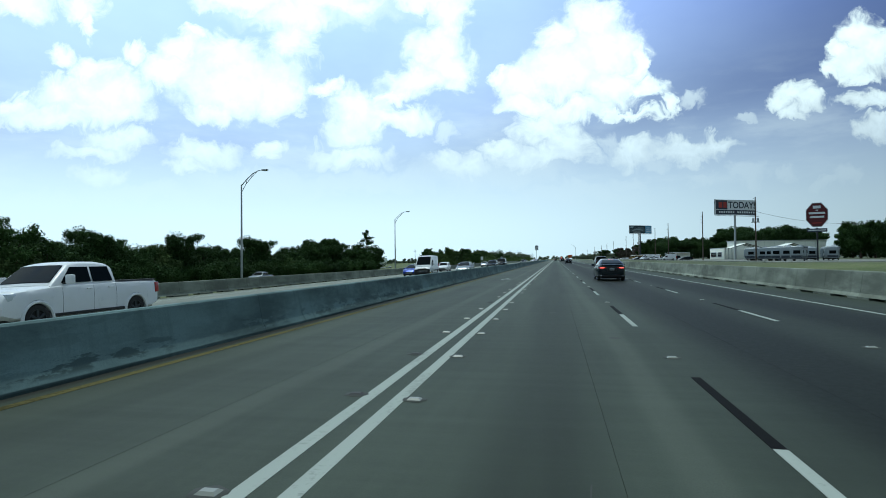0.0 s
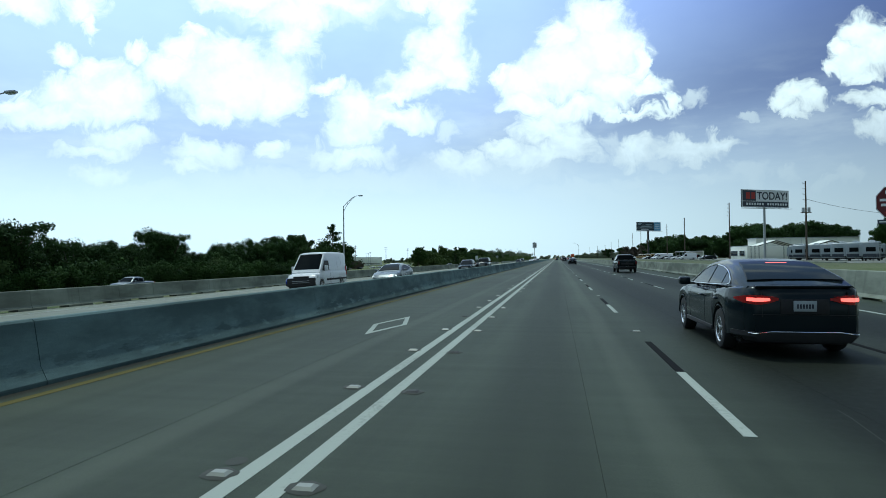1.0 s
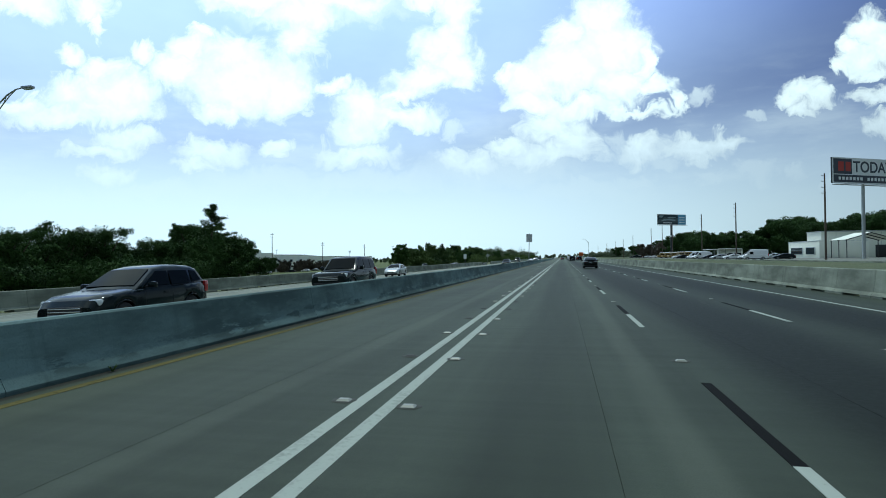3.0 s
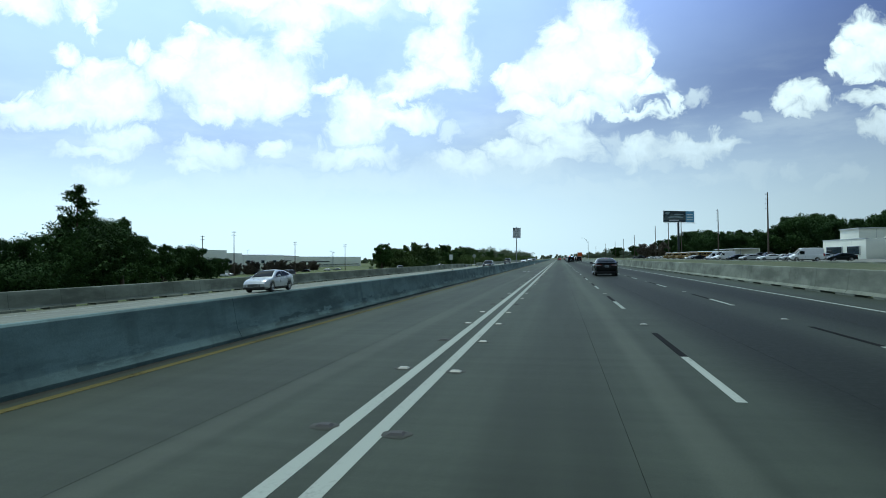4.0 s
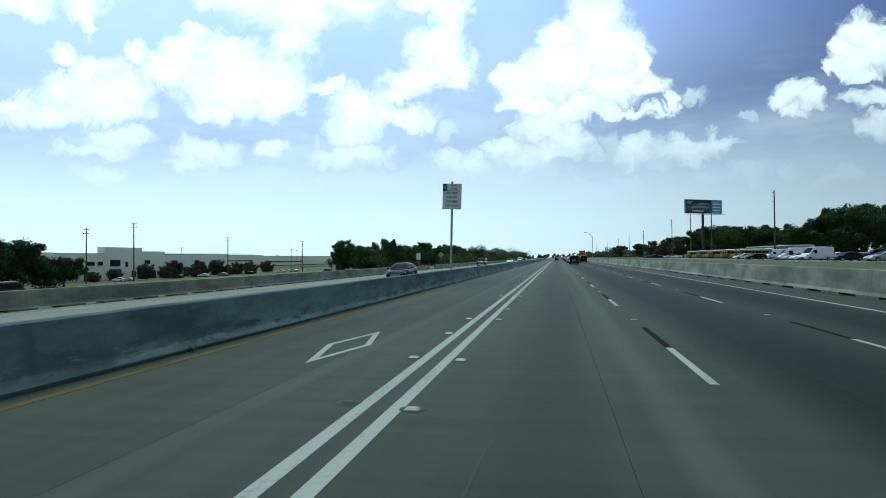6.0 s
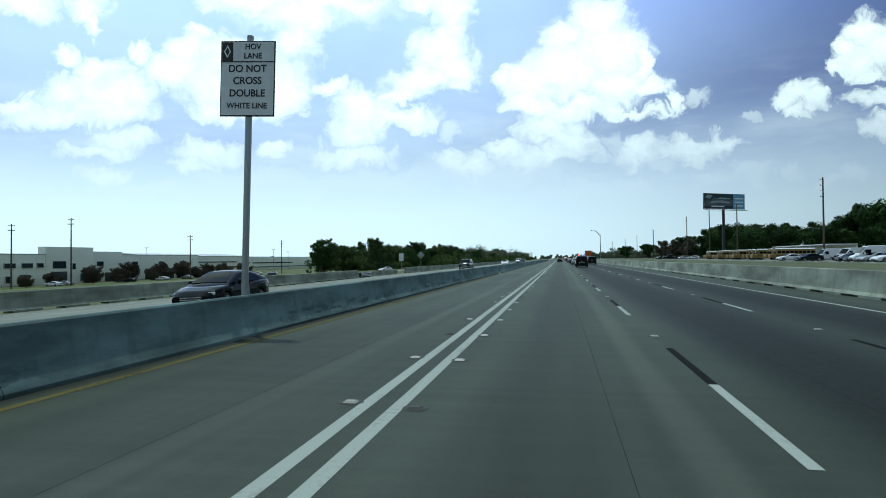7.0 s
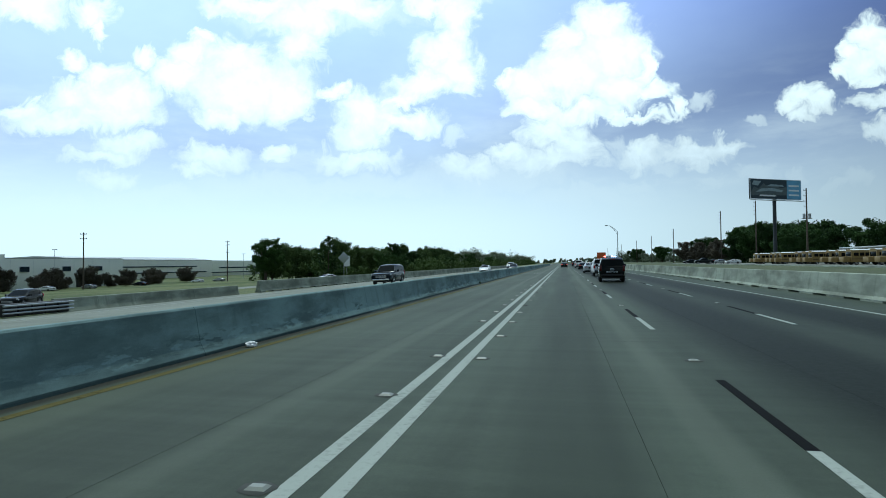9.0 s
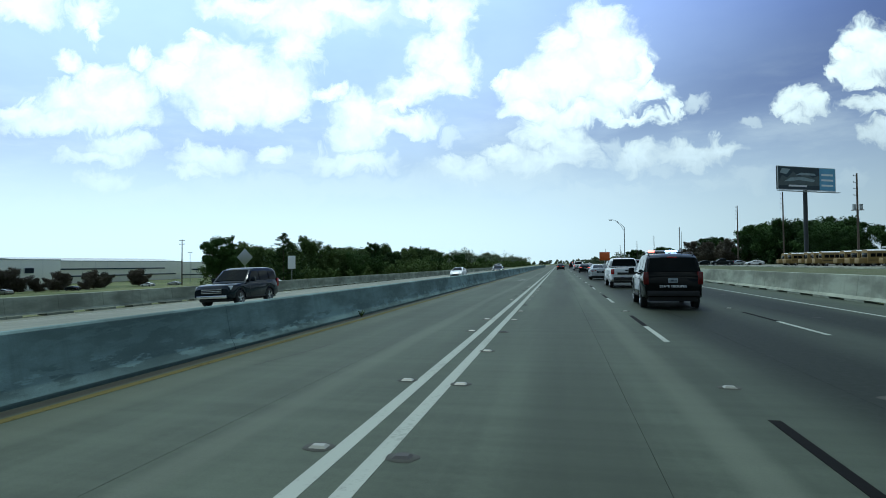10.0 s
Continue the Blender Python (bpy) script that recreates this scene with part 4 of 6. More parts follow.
CROSS = spec(TALL, rear_pts=1, W=1.9, r=0.36, wb=2.8, rear=0.92, front=0.95, belt=1.05, hb=0.9, ht=0.7, taper=0.16, sill=0.28,
             top=[(-0.92, 0.92), (-0.86, 1.05), (-0.6, 1.12), (2.0, 1.05), (2.5, 1.04), (3.3, 0.94), (3.6, 0.82), (3.75, 0.66)],
             cabin=[(-0.84, 1.1), (-0.45, 1.56), (-0.2, 1.63), (0.4, 1.67), (1.0, 1.66), (1.45, 1.58), (2.4, 1.04)],
             windows=[[(0.95, 1.1), (0.95, 1.5), (1.42, 1.5), (2.0, 1.1)], [(0.0, 1.12), (0.05, 1.5), (0.88, 1.5), (0.88, 1.1)], [(-0.55, 1.18), (-0.36, 1.46), (-0.08, 1.5), (-0.12, 1.14)]],
             tail=(0.2, 0.8, 1.15), head=(0.4, 0.68, 0.84), mirror=1.95, mirror_h=0.16, handles=(0.1, 1.1), seams=(0.0, 0.9, 2.05),
             grille=(0.45, 0.72, 0.5), plate=0.8, bumper=0.42, third=(-0.42, 1.6))


def paint(name, color, rough=0.16, metal=0.2, coat=0.0, spec_level=0.3):
    return plain(name, color, rough, metal, 0.06, 3.0, spec_level, coat)


P_BLACK = paint("black_car_paint", (0.0012, 0.003, 0.0034), 0.13, 0.0, 0.0, 0.18)
P_GREY_T = paint("grey_trim_paint", (0.16, 0.18, 0.19), 0.4, 0.2, 0.1)
P_NAVY = paint("slate_blue_paint", (0.008, 0.014, 0.018), 0.13, 0.1, 0.0, 0.32)
P_CHAR = paint("charcoal_paint", (0.005, 0.01, 0.011), 0.14, 0.1, 0.0, 0.22)
P_WHITE = paint("white_car_paint", (0.78, 0.79, 0.8), 0.3, 0.0)
P_SILVER = paint("silver_paint", (0.46, 0.48, 0.49), 0.3, 0.6)
P_GREY = paint("grey_paint", (0.2, 0.22, 0.23), 0.3, 0.5)
P_BLUE = paint("blue_paint", (0.025, 0.05, 0.28), 0.28, 0.4)
P_GREEN = paint("dark_green_paint", (0.004, 0.010, 0.016), 0.14, 0.1)


def ahead(x, y, turn=0.0):
    return pose(x, y, 0.001, 0, 0, turn)


def toward(x, y, turn=0.0):
    return pose(x, y, land(x) + 0.004, 0, 2.2, 180 + turn)


def bed(top, paint_mat, s):
    """Load bed of a pickup: soft cover, bed rails and the tailgate with its handle."""
    h = s["W"] / 2
    part("bed_cover", boxed(-h * 0.8, h * 0.8, -1.0, 0.76, 1.3, 1.345, 0.02), M_UNDER, top, "black soft bed cover")
    for side in (1, -1):
        part("bed_rail", boxed(*sorted((side * h * 0.82, side * h * 0.93)), -1.05, 0.78, 1.3, 1.335, 0.015), M_UNDER, top)
    gate = part("tailgate", boxed(-h * 0.78, h * 0.78, -1.15, -1.06, 0.78, 1.28, 0.025), paint_mat, top)
    part("tailgate_handle", boxed(-0.13, 0.13, -1.165, -1.14, 1.08, 1.16, 0.012), M_UNDER, gate)
    part("tailgate_recess", boxed(-h * 0.6, h * 0.6, -1.155, -1.147, 0.86, 1.0, 0.0), M_UNDER, gate)


DLO = ((2.22, 1.02), (1.4, 1.035), (0.4, 1.055), (-0.2, 1.075), (-0.31, 1.1), (-0.27, 1.15), (-0.05, 1.24), (0.16, 1.3), (0.5, 1.36), (1.0, 1.395), (1.42, 1.36), (1.72, 1.285), (2.22, 1.02))
# same direction
vehicle("sedan_car", "slate-blue four-door saloon with lit brake lamps", "car", ahead(5.76, 35.95) @ Matrix.Scale(1.06, 4),
                       spec(SEDAN, lit=True, bead_mat=M_CHROME, rim="five", bright_trim=DLO, taper=0.27, side_glass=M_GLASS_L), P_NAVY)
s_pick = spec(PICKUP, rim="dark", lit=False, lens_mat=M_TAIL_DARK, side_glass=M_GLASS_L, flare_mat=P_GREY_T)
dark_pickup, _, _ = vehicle("pickup_truck", "dark grey crew-cab pickup truck with wide wheel arches", "pickup truck", ahead(9.2, 89.9), s_pick, P_CHAR)
bed(dark_pickup, P_CHAR, s_pick)
vehicle("sedan_car", "glossy black luxury saloon with chrome window trim", "car", ahead(5.7, 174.34) @ Matrix.Scale(1.06, 4),
                      spec(SEDAN, eye_lamp=(0.3, 0.03, False), rim="ten", bright_trim=DLO, handle_mat=M_CHROME, sill_chrome=True, r=0.345, side_glass=M_GLASS_L), P_BLACK)
vehicle("sedan_car", "silver four-door saloon car", "car", ahead(5.3, 344.2), spec(SEDAN), P_SILVER)
vehicle("sport_utility_car", "black tall sport utility car", "car", ahead(8.95, 346.0), spec(TALL), P_BLACK)
w_pick = spec(PICKUP, head_on=False)
white_pickup, _, _ = vehicle("pickup_truck", "white crew-cab pickup truck with dark windows", "pickup truck", ahead(5.75, 326.0), w_pick, P_WHITE)
bed(white_pickup, P_WHITE, w_pick)
police, pol_body, pol_cabin = vehicle("patrol_car", "black and white trooper sport utility car with lit roof bar", "car", ahead(5.37, 308.3, -2.2), spec(TALL, lit=False, side_glass=M_GLASS, lens_mat=M_TAIL_DARK), P_BLACK)

# oncoming
w0 = spec(PICKUP, rim="dark", bumper_mat=M_UNDER)
onc_pickup, _, _ = vehicle("pickup_truck", "white extended-cab pickup truck", "pickup truck", toward(-12.5, 8.3), w0, P_WHITE)
bed(onc_pickup, P_WHITE, w0)
van, van_body, van_cabin = vehicle("cargo_van", "white panel van with black lower bumper", "van", toward(-13.6, 63.0), VAN, P_WHITE)
part("lower_front", boxed(-0.93, 0.93, 3.95, 4.37, 0.32, 0.86, 0.06), M_UNDER, van_body, "black lower front of the van")
part("bonnet_grille", boxed(-0.5, 0.5, 4.2, 4.34, 0.84, 0.96, 0.02), M_UNDER, van_body)
for side in (1, -1):
    part("rub_strip", boxed(*sorted((side * 0.98, side * 1.022)), -1.0, 2.6, 0.62, 0.74, 0.012), M_UNDER, van_body)
vehicle("sedan_car", "bright blue oncoming saloon car", "car", toward(-16.6, 68.1), SEDAN, P_BLUE)
vehicle("sedan_car", "grey oncoming saloon car with pale roof", "car", toward(-9.4, 66.2), spec(SEDAN, head_on=True), P_GREY)
vehicle("crossover_car", "white crossover car with dark windows", "car", toward(-17.8, 95.9) @ Matrix.Diagonal((1.0, 0.9, 1.0, 1.0)), CROSS, P_WHITE)
vehicle("crossover_car", "charcoal oncoming crossover car", "car", toward(-10.1, 105.5), CROSS, P_CHAR)
vehicle("sport_utility_car", "dark oncoming sport utility car", "car", toward(-9.8, 121.5), TALL, P_CHAR)
vehicle("sedan_car", "silver four-door oncoming saloon car", "car", toward(-18.2, 160.0) @ Matrix.Diagonal((1.0, 0.88, 1.0, 1.0)), SEDAN, P_SILVER)
vehicle("sedan_car", "black four-door oncoming saloon car", "car", toward(-11.2, 230.6) @ Matrix.Diagonal((1.0, 0.88, 1.0, 1.0)), SEDAN, P_BLACK)
vehicle("sport_utility_car", "dark green long sport utility car with chrome grille", "car", toward(-15.0, 315.6), spec(TALL, bumper_mat=M_CHROME), P_GREEN)


# ---- trees ----
def tree_parts(seed, height, spread, leaves_n, leaf, trunk_h, lean=0.0):
    """Meshes of one tree: tapered trunk with limbs, and a ragged crown of leaf clumps."""
    rg = random.Random(seed)
    tb = bmesh.new()
    tips = []
    rt = 0.03 * height
    tube(tb, [(0, 0, -0.2), (0.05, 0, trunk_h * 0.5), (lean, 0.1, trunk_h), (lean * 1.4, 0, height * 0.72)], [rt * 1.25, rt, rt * 0.8, rt * 0.25], 7)
    for k in range(13):
        a, z0 = rg.uniform(0, 6.28), trunk_h * rg.uniform(0.7, 1.25)
        d = spread * rg.uniform(0.35, 0.9)
        z1 = height * rg.uniform(0.4, 0.95) * (1 - 0.22 * d / spread)
        tip = Vector((math.cos(a) * d + lean, math.sin(a) * d, z1))
        mid = Vector((math.cos(a) * d * 0.5 + lean, math.sin(a) * d * 0.5, (z0 + z1) * 0.52))
        tube(tb, [(lean * 0.8, 0, z0), mid, tip], [rt * 0.5, rt * 0.32, rt * 0.08], 5)
        tips += [(tip, 0.28), (mid, 0.34)]
        # twigs that carry the ragged outline
        for _ in range(3):
            b = a + rg.uniform(-0.9, 0.9)
            e = tip + Vector((math.cos(b), math.sin(b), rg.uniform(0.1, 1.0))) * spread * rg.uniform(0.14, 0.3)
            tube(tb, [tip - Vector((0, 0, 0.1)), e], [rt * 0.09, rt * 0.03], 4)
            tips.append((e, 0.15))
    clumps = [(Vector((lean, 0, height * 0.76)), spread * 0.4), (Vector((lean, 0, height * 0.55)), spread * 0.5)]
    for t, size in tips:
        clumps.append((t, spread * size * rg.uniform(0.75, 1.2)))
    for _ in range(7):
        a, d = rg.uniform(0, 6.28), spread * rg.uniform(0.1, 0.65)
        clumps.append((Vector((math.cos(a) * d + lean, math.sin(a) * d, height * rg.uniform(0.3, 0.8))), spread * rg.uniform(0.2, 0.34)))
    if trunk_h < 0.6:
        for _ in range(9):
            a, d = rg.uniform(0, 6.28), spread * rg.uniform(0.3, 0.75)
            clumps.append((Vector((math.cos(a) * d, math.sin(a) * d, height * rg.uniform(0.16, 0.4))), spread * rg.uniform(0.26, 0.4)))
    verts, faces = [], []
    tot = sum(r ** 2 for c, r in clumps)
    for c, r in clumps:
        for _ in range(int(leaves_n * r * r / tot)):
            v = Vector((rg.gauss(0, 1), rg.gauss(0, 1), rg.gauss(0, 0.8))).normalized()
            p = c + v * r * (rg.random() ** 0.45)
            if p.z < 0.4:
                p.z = rg.uniform(0.3, 1.2)
            u = Vector((rg.gauss(0, 1), rg.gauss(0, 1), rg.gauss(0, 1))).normalized()
            w = u.cross(v).normalized()
            s = leaf * rg.uniform(0.6, 1.4)
            i = len(verts)
            verts += [p - u * s, p + w * s * 0.55, p + u * s, p - w * s * 0.55]
            faces.append((i, i + 1, i + 2, i + 3))
    me = bpy.data.meshes.new("crown")
    me.from_pydata([tuple(v) for v in verts], [], faces)
    return tb, me


def make_tree(name, label, seed, height, spread, n, leaf, trunk_h, mat, m, group="", lean=0.0):
    top = root(name, label, "tree", m, group)
    tb, crown = tree_parts(seed, height, spread, n, leaf, trunk_h, lean)
    part("trunk", tb, M_BARK, top)
    crown.materials.append(mat)
    o = new("crown", crown)
    o.parent = top
    return top


def conifer(name, label, seed, height, spread, mat, m, group):
    """Tapered trunk with whorls of drooping boughs, uneven in length, hung with needle sprays."""
    rg3 = random.Random(seed)
    top = root(name, label, "tree", m, group)
    part("trunk", tube(bmesh.new(), [(0, 0, -0.2), (0.05, 0.04, height * 0.5), (0, 0, height)], [0.22, 0.14, 0.03], 8), M_BARK, top)
    verts, faces = [], []
    for k in range(74):
        f = (k + rg3.random()) / 74
        z, a = height * (0.06 + 0.93 * f), rg3.uniform(0, 6.28)
        reach = spread * (1.02 - f) ** 0.75 * rg3.uniform(0.55, 1.15) + 0.2
        for q in range(int(80 + 190 * reach / spread)):
            d = reach * rg3.random() ** 0.6
            p = Vector((math.cos(a) * d, math.sin(a) * d, z - 0.16 * d + 0.05 * d * d))
            p += Vector((rg3.gauss(0, 0.26), rg3.gauss(0, 0.26), rg3.gauss(0, 0.2)))
            p.z = max(p.z, 0.2)
            u = Vector((rg3.gauss(0, 1), rg3.gauss(0, 1), rg3.gauss(0, 0.6))).normalized()
            w = u.cross(Vector((0, 0, 1))).normalized()
            n = rg3.uniform(0.16, 0.32)
            i = len(verts)
            verts += [p - u * n, p + w * n * 0.5, p + u * n, p - w * n * 0.5]
            faces.append((i, i + 1, i + 2, i + 3))
    me = bpy.data.meshes.new("crown")
    me.from_pydata([tuple(v) for v in verts], [], faces)
    me.materials.append(mat)
    o = new("crown", me)
    o.parent = top
    return top


LABEL_BELT = "dark green broadleaf tree in a dense roadside belt"
G_BELT = "trees of the belt"
belt = [make_tree("tree", LABEL_BELT, 11, 10.2, 4.8, 17000, 0.16, 1.8, M_LEAF, pose(-66, 20, land(-66)), G_BELT),
        make_tree("tree", LABEL_BELT, 12, 9.2, 4.6, 16000, 0.16, 1.4, M_LEAF, pose(-66, 29, land(-66)), G_BELT),
        make_tree("tree", LABEL_BELT, 13, 11.0, 4.2, 16000, 0.16, 2.2, M_LEAF, pose(-67, 66, land(-67)), G_BELT),
        make_tree("tree", LABEL_BELT, 14, 7.8, 4.2, 15000, 0.16, 0.9, M_LEAF_C, pose(-66, 52, land(-66)), G_BELT),
        make_tree("shrub", "low dense green shrub at the foot of the tree belt", 15, 4.0, 3.4, 9000, 0.14, 0.4, M_LEAF, pose(-62, 40, land(-62)), "shrubs of the belt")]
TALL_TREE = make_tree("tree", "tall dark green tree with ragged crown", 16, 16.5, 5.6, 24000, 0.22, 3.0, M_LEAF, pose(-92, 226, land(-92)), "tall trees")
PINE = conifer("conifer", "tall dark conifer with uneven branches above the belt", 17, 15.0, 8.4, M_LEAF, pose(-64.5, 191.3, land(-64.5)), "conifers")
ROUND = make_tree("tree", "broad round dark green tree", 18, 11.8, 6.6, 26000, 0.22, 1.6, M_LEAF, pose(-116, 292, land(-116)), "round trees")
PURPLE = make_tree("tree", "small purple-brown leaved tree on a lawn", 19, 6.6, 3.7, 13000, 0.17, 0.35, M_LEAF_B, pose(-150, 376, land(-150)), "purple-leaved trees")
rg = random.Random(21)


def again(src, x, y, scale, tall=1.0):
    t = copy_thing(src, pose(x, y, land(x), 0, 0, rg.uniform(0, 360)))
    t.scale = (scale, scale, scale * tall)
    return t


for k in range(44):
    y = -20 + k * 4.9 + rg.uniform(-1.4, 1.4)
    low = 0.82 if 126 < y < 142 else 0.8 if y > 176 else 1.0
    again(belt[rg.randrange(4)], -67 + rg.uniform(-2.5, 2.5), y, rg.uniform(0.78, 1.06) * low)
    if k % 2:
        again(belt[rg.randrange(4)], -76 + rg.uniform(-3, 3), y + 2, rg.uniform(0.84, 1.06) * low)
    again(belt[4], -62 + rg.uniform(-1.5, 1.5), y + 1.5, rg.uniform(0.8, 1.2))
for x, y, sc in ((-98, 236, 1.05), (-108, 244, 1.08), (-86, 216, 0.95), (-82, 226, 0.7), (-114, 250, 1.0), (-74, 208, 0.75), (-104, 262, 0.7)):
    again(TALL_TREE, x, y, sc)
for x, y, sc in ((-122, 288, 0.85), (-110, 297, 0.62), (-118, 282, 0.8), (-128, 270, 0.6)):
    again(ROUND, x, y, sc)
for x, y, sc in ((-150, 387, 0.85), (-151, 393, 1.15), (-148, 402, 0.75), (-149, 409, 1.1), (-152, 414, 0.8), (-150, 424, 1.2), (-150, 432, 0.7), (-151, 441, 1.0), (-149, 450, 0.65), (-152, 456, 1.05), (-152, 362, 0.7), (-151, 352, 0.6), (-160, 470, 0.9), (-158, 485, 1.1)):
    again(PURPLE, x, y, sc)
# woods further on: uncounted trees, each wood one mass of leaf clumps
def woods(label, line, height, depth, mat, seed, density=1.0, leaf=0.5):
    rg2 = random.Random(seed)
    verts, faces = [], []
    for (xa, ya), (xb, yb) in zip(line, line[1:]):
        length = math.hypot(xb - xa, yb - ya)
        for _ in range(int(length / 2.6 * density)):
            f = rg2.random()
            off = rg2.uniform(-0.5, 0.5) * depth
            cx, cy = xa + (xb - xa) * f, ya + (yb - ya) * f
            nx, ny = (yb - ya) / length, -(xb - xa) / length
            cx, cy = cx + nx * off, cy + ny * off
            h = height * rg2.uniform(0.6, 1.1) * (0.82 + 0.55 * noise.noise(Vector((cx * 0.045, cy * 0.045, 0))))
            r = h * rg2.uniform(0.28, 0.42)
            for _ in range(5):
                c = Vector((cx + rg2.uniform(-r, r) * 0.8, cy + rg2.uniform(-r, r) * 0.8, land(cx) + h * rg2.uniform(0.12, 0.82)))
                rr = r * rg2.uniform(0.45, 0.8)
                for _ in range(80):
                    v = Vector((rg2.gauss(0, 1), rg2.gauss(0, 1), rg2.gauss(0, 0.9))).normalized()
                    p = c + v * rr * rg2.random() ** 0.4
                    p.z = max(p.z, land(cx) + 0.1)
                    u = Vector((rg2.gauss(0, 1), rg2.gauss(0, 1), rg2.gauss(0, 1))).normalized()
                    w = u.cross(v).normalized()
                    q = leaf * rg2.uniform(0.45, 1.05)
                    i = len(verts)
                    verts += [p - u * q, p + w * q * 0.6, p + u * q, p - w * q * 0.6]
                    faces.append((i, i + 1, i + 2, i + 3))
    me = bpy.data.meshes.new("woods")
    me.from_pydata([tuple(v) for v in verts], [], faces)
    me.materials.append(mat)
    return tagged(new("woods", me), label, "trees", kind="stuff")


woods("dense undergrowth of the far tree belt beyond the service road", [(-100, 446), (-84, 520), (-76, 640)], 9.5, 14, M_LEAF_C, 61, 3.0, 0.4)
woods("far end of the green tree belt", [(-76, 640), (-70, 900), (-66, 1300)], 16.0, 24, M_LEAF_HAZED, 71, 1.3, 0.8)
woods("olive scrub in front of the far tree belt", [(-80, 452), (-62, 560), (-56, 800), (-52, 1300)], 8.0, 12, M_LEAF_C, 62, 1.2, 0.42)
woods("undergrowth filling the roadside tree belt", [(-69, -30), (-70, 205), (-84, 224), (-108, 246), (-112, 262)], 6.2, 12, M_LEAF, 63, 1.6, 0.32)
woods("dense brush at the foot of the roadside trees", [(-82, 214), (-96, 232), (-114, 250), (-104, 264)], 9.0, 12, M_LEAF, 68, 2.2, 0.36)
woods("dense brush below the round trees", [(-108, 298), (-118, 288), (-128, 270)], 7.5, 10, M_LEAF, 69, 2.4, 0.36)
woods("dark oaks behind the outer yards", [(134, 100), (136, 190)], 14.5, 20, M_LEAF, 64, 1.6, 0.55)
# the far woods wear the haze-paled leaf colour
woods("far trees on the outer side", [(104, 520), (92, 600), (90, 760), (70, 1000), (60, 1400)], 11.0, 30, M_LEAF_HAZED, 65, 0.8, 0.7)
woods("hazy tree line on the far horizon", [(-900, 700), (-500, 1000), (-160, 1700), (60, 1900), (300, 1500), (700, 1000)], 12.0, 60, M_LEAF_HAZED, 66, 0.35, 1.6)
again(PINE, -67, 423.5, 0.84)
again(belt[2], -62.5, 197.5, 0.95)
again(belt[0], -63, 187.5, 0.9)
# round crowns of the far belt
FAR_ROUND = make_tree("tree", "broad olive-green tree in the far belt", 41, 11.8, 6.6, 20000, 0.24, 1.4, M_LEAF_C, pose(-94, 470, land(-94)), "far belt trees")
for k in range(24):
    f = k / 23
    bx, by = (-100 + 16 * f / 0.38, 446 + 74 * f / 0.38) if f < 0.38 else (-84 + 8 * (f - 0.38) / 0.62, 520 + 120 * (f - 0.38) / 0.62)
    again(FAR_ROUND if k % 4 else TALL_TREE, bx + rg.uniform(-6, 6), by + rg.uniform(-3, 3), rg.uniform(0.9, 1.3) * (1.0 if k % 4 else 0.85), rg.uniform(0.85, 1.25))
for k in range(16):
    again(belt[rg.randrange(4)], -62 - 3 * (k % 3) + rg.uniform(-3, 3), 470 + 30 * k + rg.uniform(-6, 6), rg.uniform(0.8, 1.1))
# outer side: large oaks behind the yards
OAK = make_tree("tree", "large spreading dark oak behind a yard", 31, 15.0, 8.5, 26000, 0.3, 3.0, M_LEAF, pose(150, 395, land(150)), "large oaks")
for x, y, sc in ((158, 318, 1.2), (156, 336, 1.1), (127, 363, 1.25), (150, 374, 1.2), (140, 368, 1.3), (138, 384, 1.4), (141, 400, 1.3), (139, 414, 1.3), (142, 434, 0.8),
                 (136, 284, 1.15), (138, 264, 1.1), (137, 244, 1.1), (139, 224, 1.1), (138, 204, 1.0), (140, 186, 1.05),
                 (146, 470, 1.4), (143, 486, 1.7), (143, 502, 1.8), (141, 520, 1.55), (139, 538, 1.3), (136, 555, 1.05), (133, 590, 1.4), (126, 582, 1.3), (118, 566, 1.15), (112, 556, 1.0),
                 (82, 482, 0.75), (86, 496, 0.95), (92, 512, 1.15), (90, 530, 1.2), (86, 546, 1.1), (84, 560, 0.95), (100, 545, 1.2), (112, 640, 1.5), (119, 652, 1.65), (126, 668, 1.5),
                 (98, 690, 1.2), (80, 760, 0.9), (70, 840, 0.9)):
    again(OAK, x, y, sc)
woods("dense undergrowth below the large oaks", [(150, 180), (160, 330), (140, 390), (138, 430), (143, 500), (134, 560), (112, 552), (84, 560), (90, 520), (82, 480)], 8.5, 12, M_LEAF, 67, 1.3, 0.45)
RUST = make_tree("tree", "reddish-brown leaved tree beside a yard", 33, 11.0, 6.0, 18000, 0.25, 2.2, M_LEAF_B, pose(72, 584, land(72)), "reddish trees")
again(RUST, 66, 592, 1.05)
again(RUST, 78, 574, 1.1)
again(RUST, 84, 566, 0.95)
again(RUST, 62, 560, 0.5)

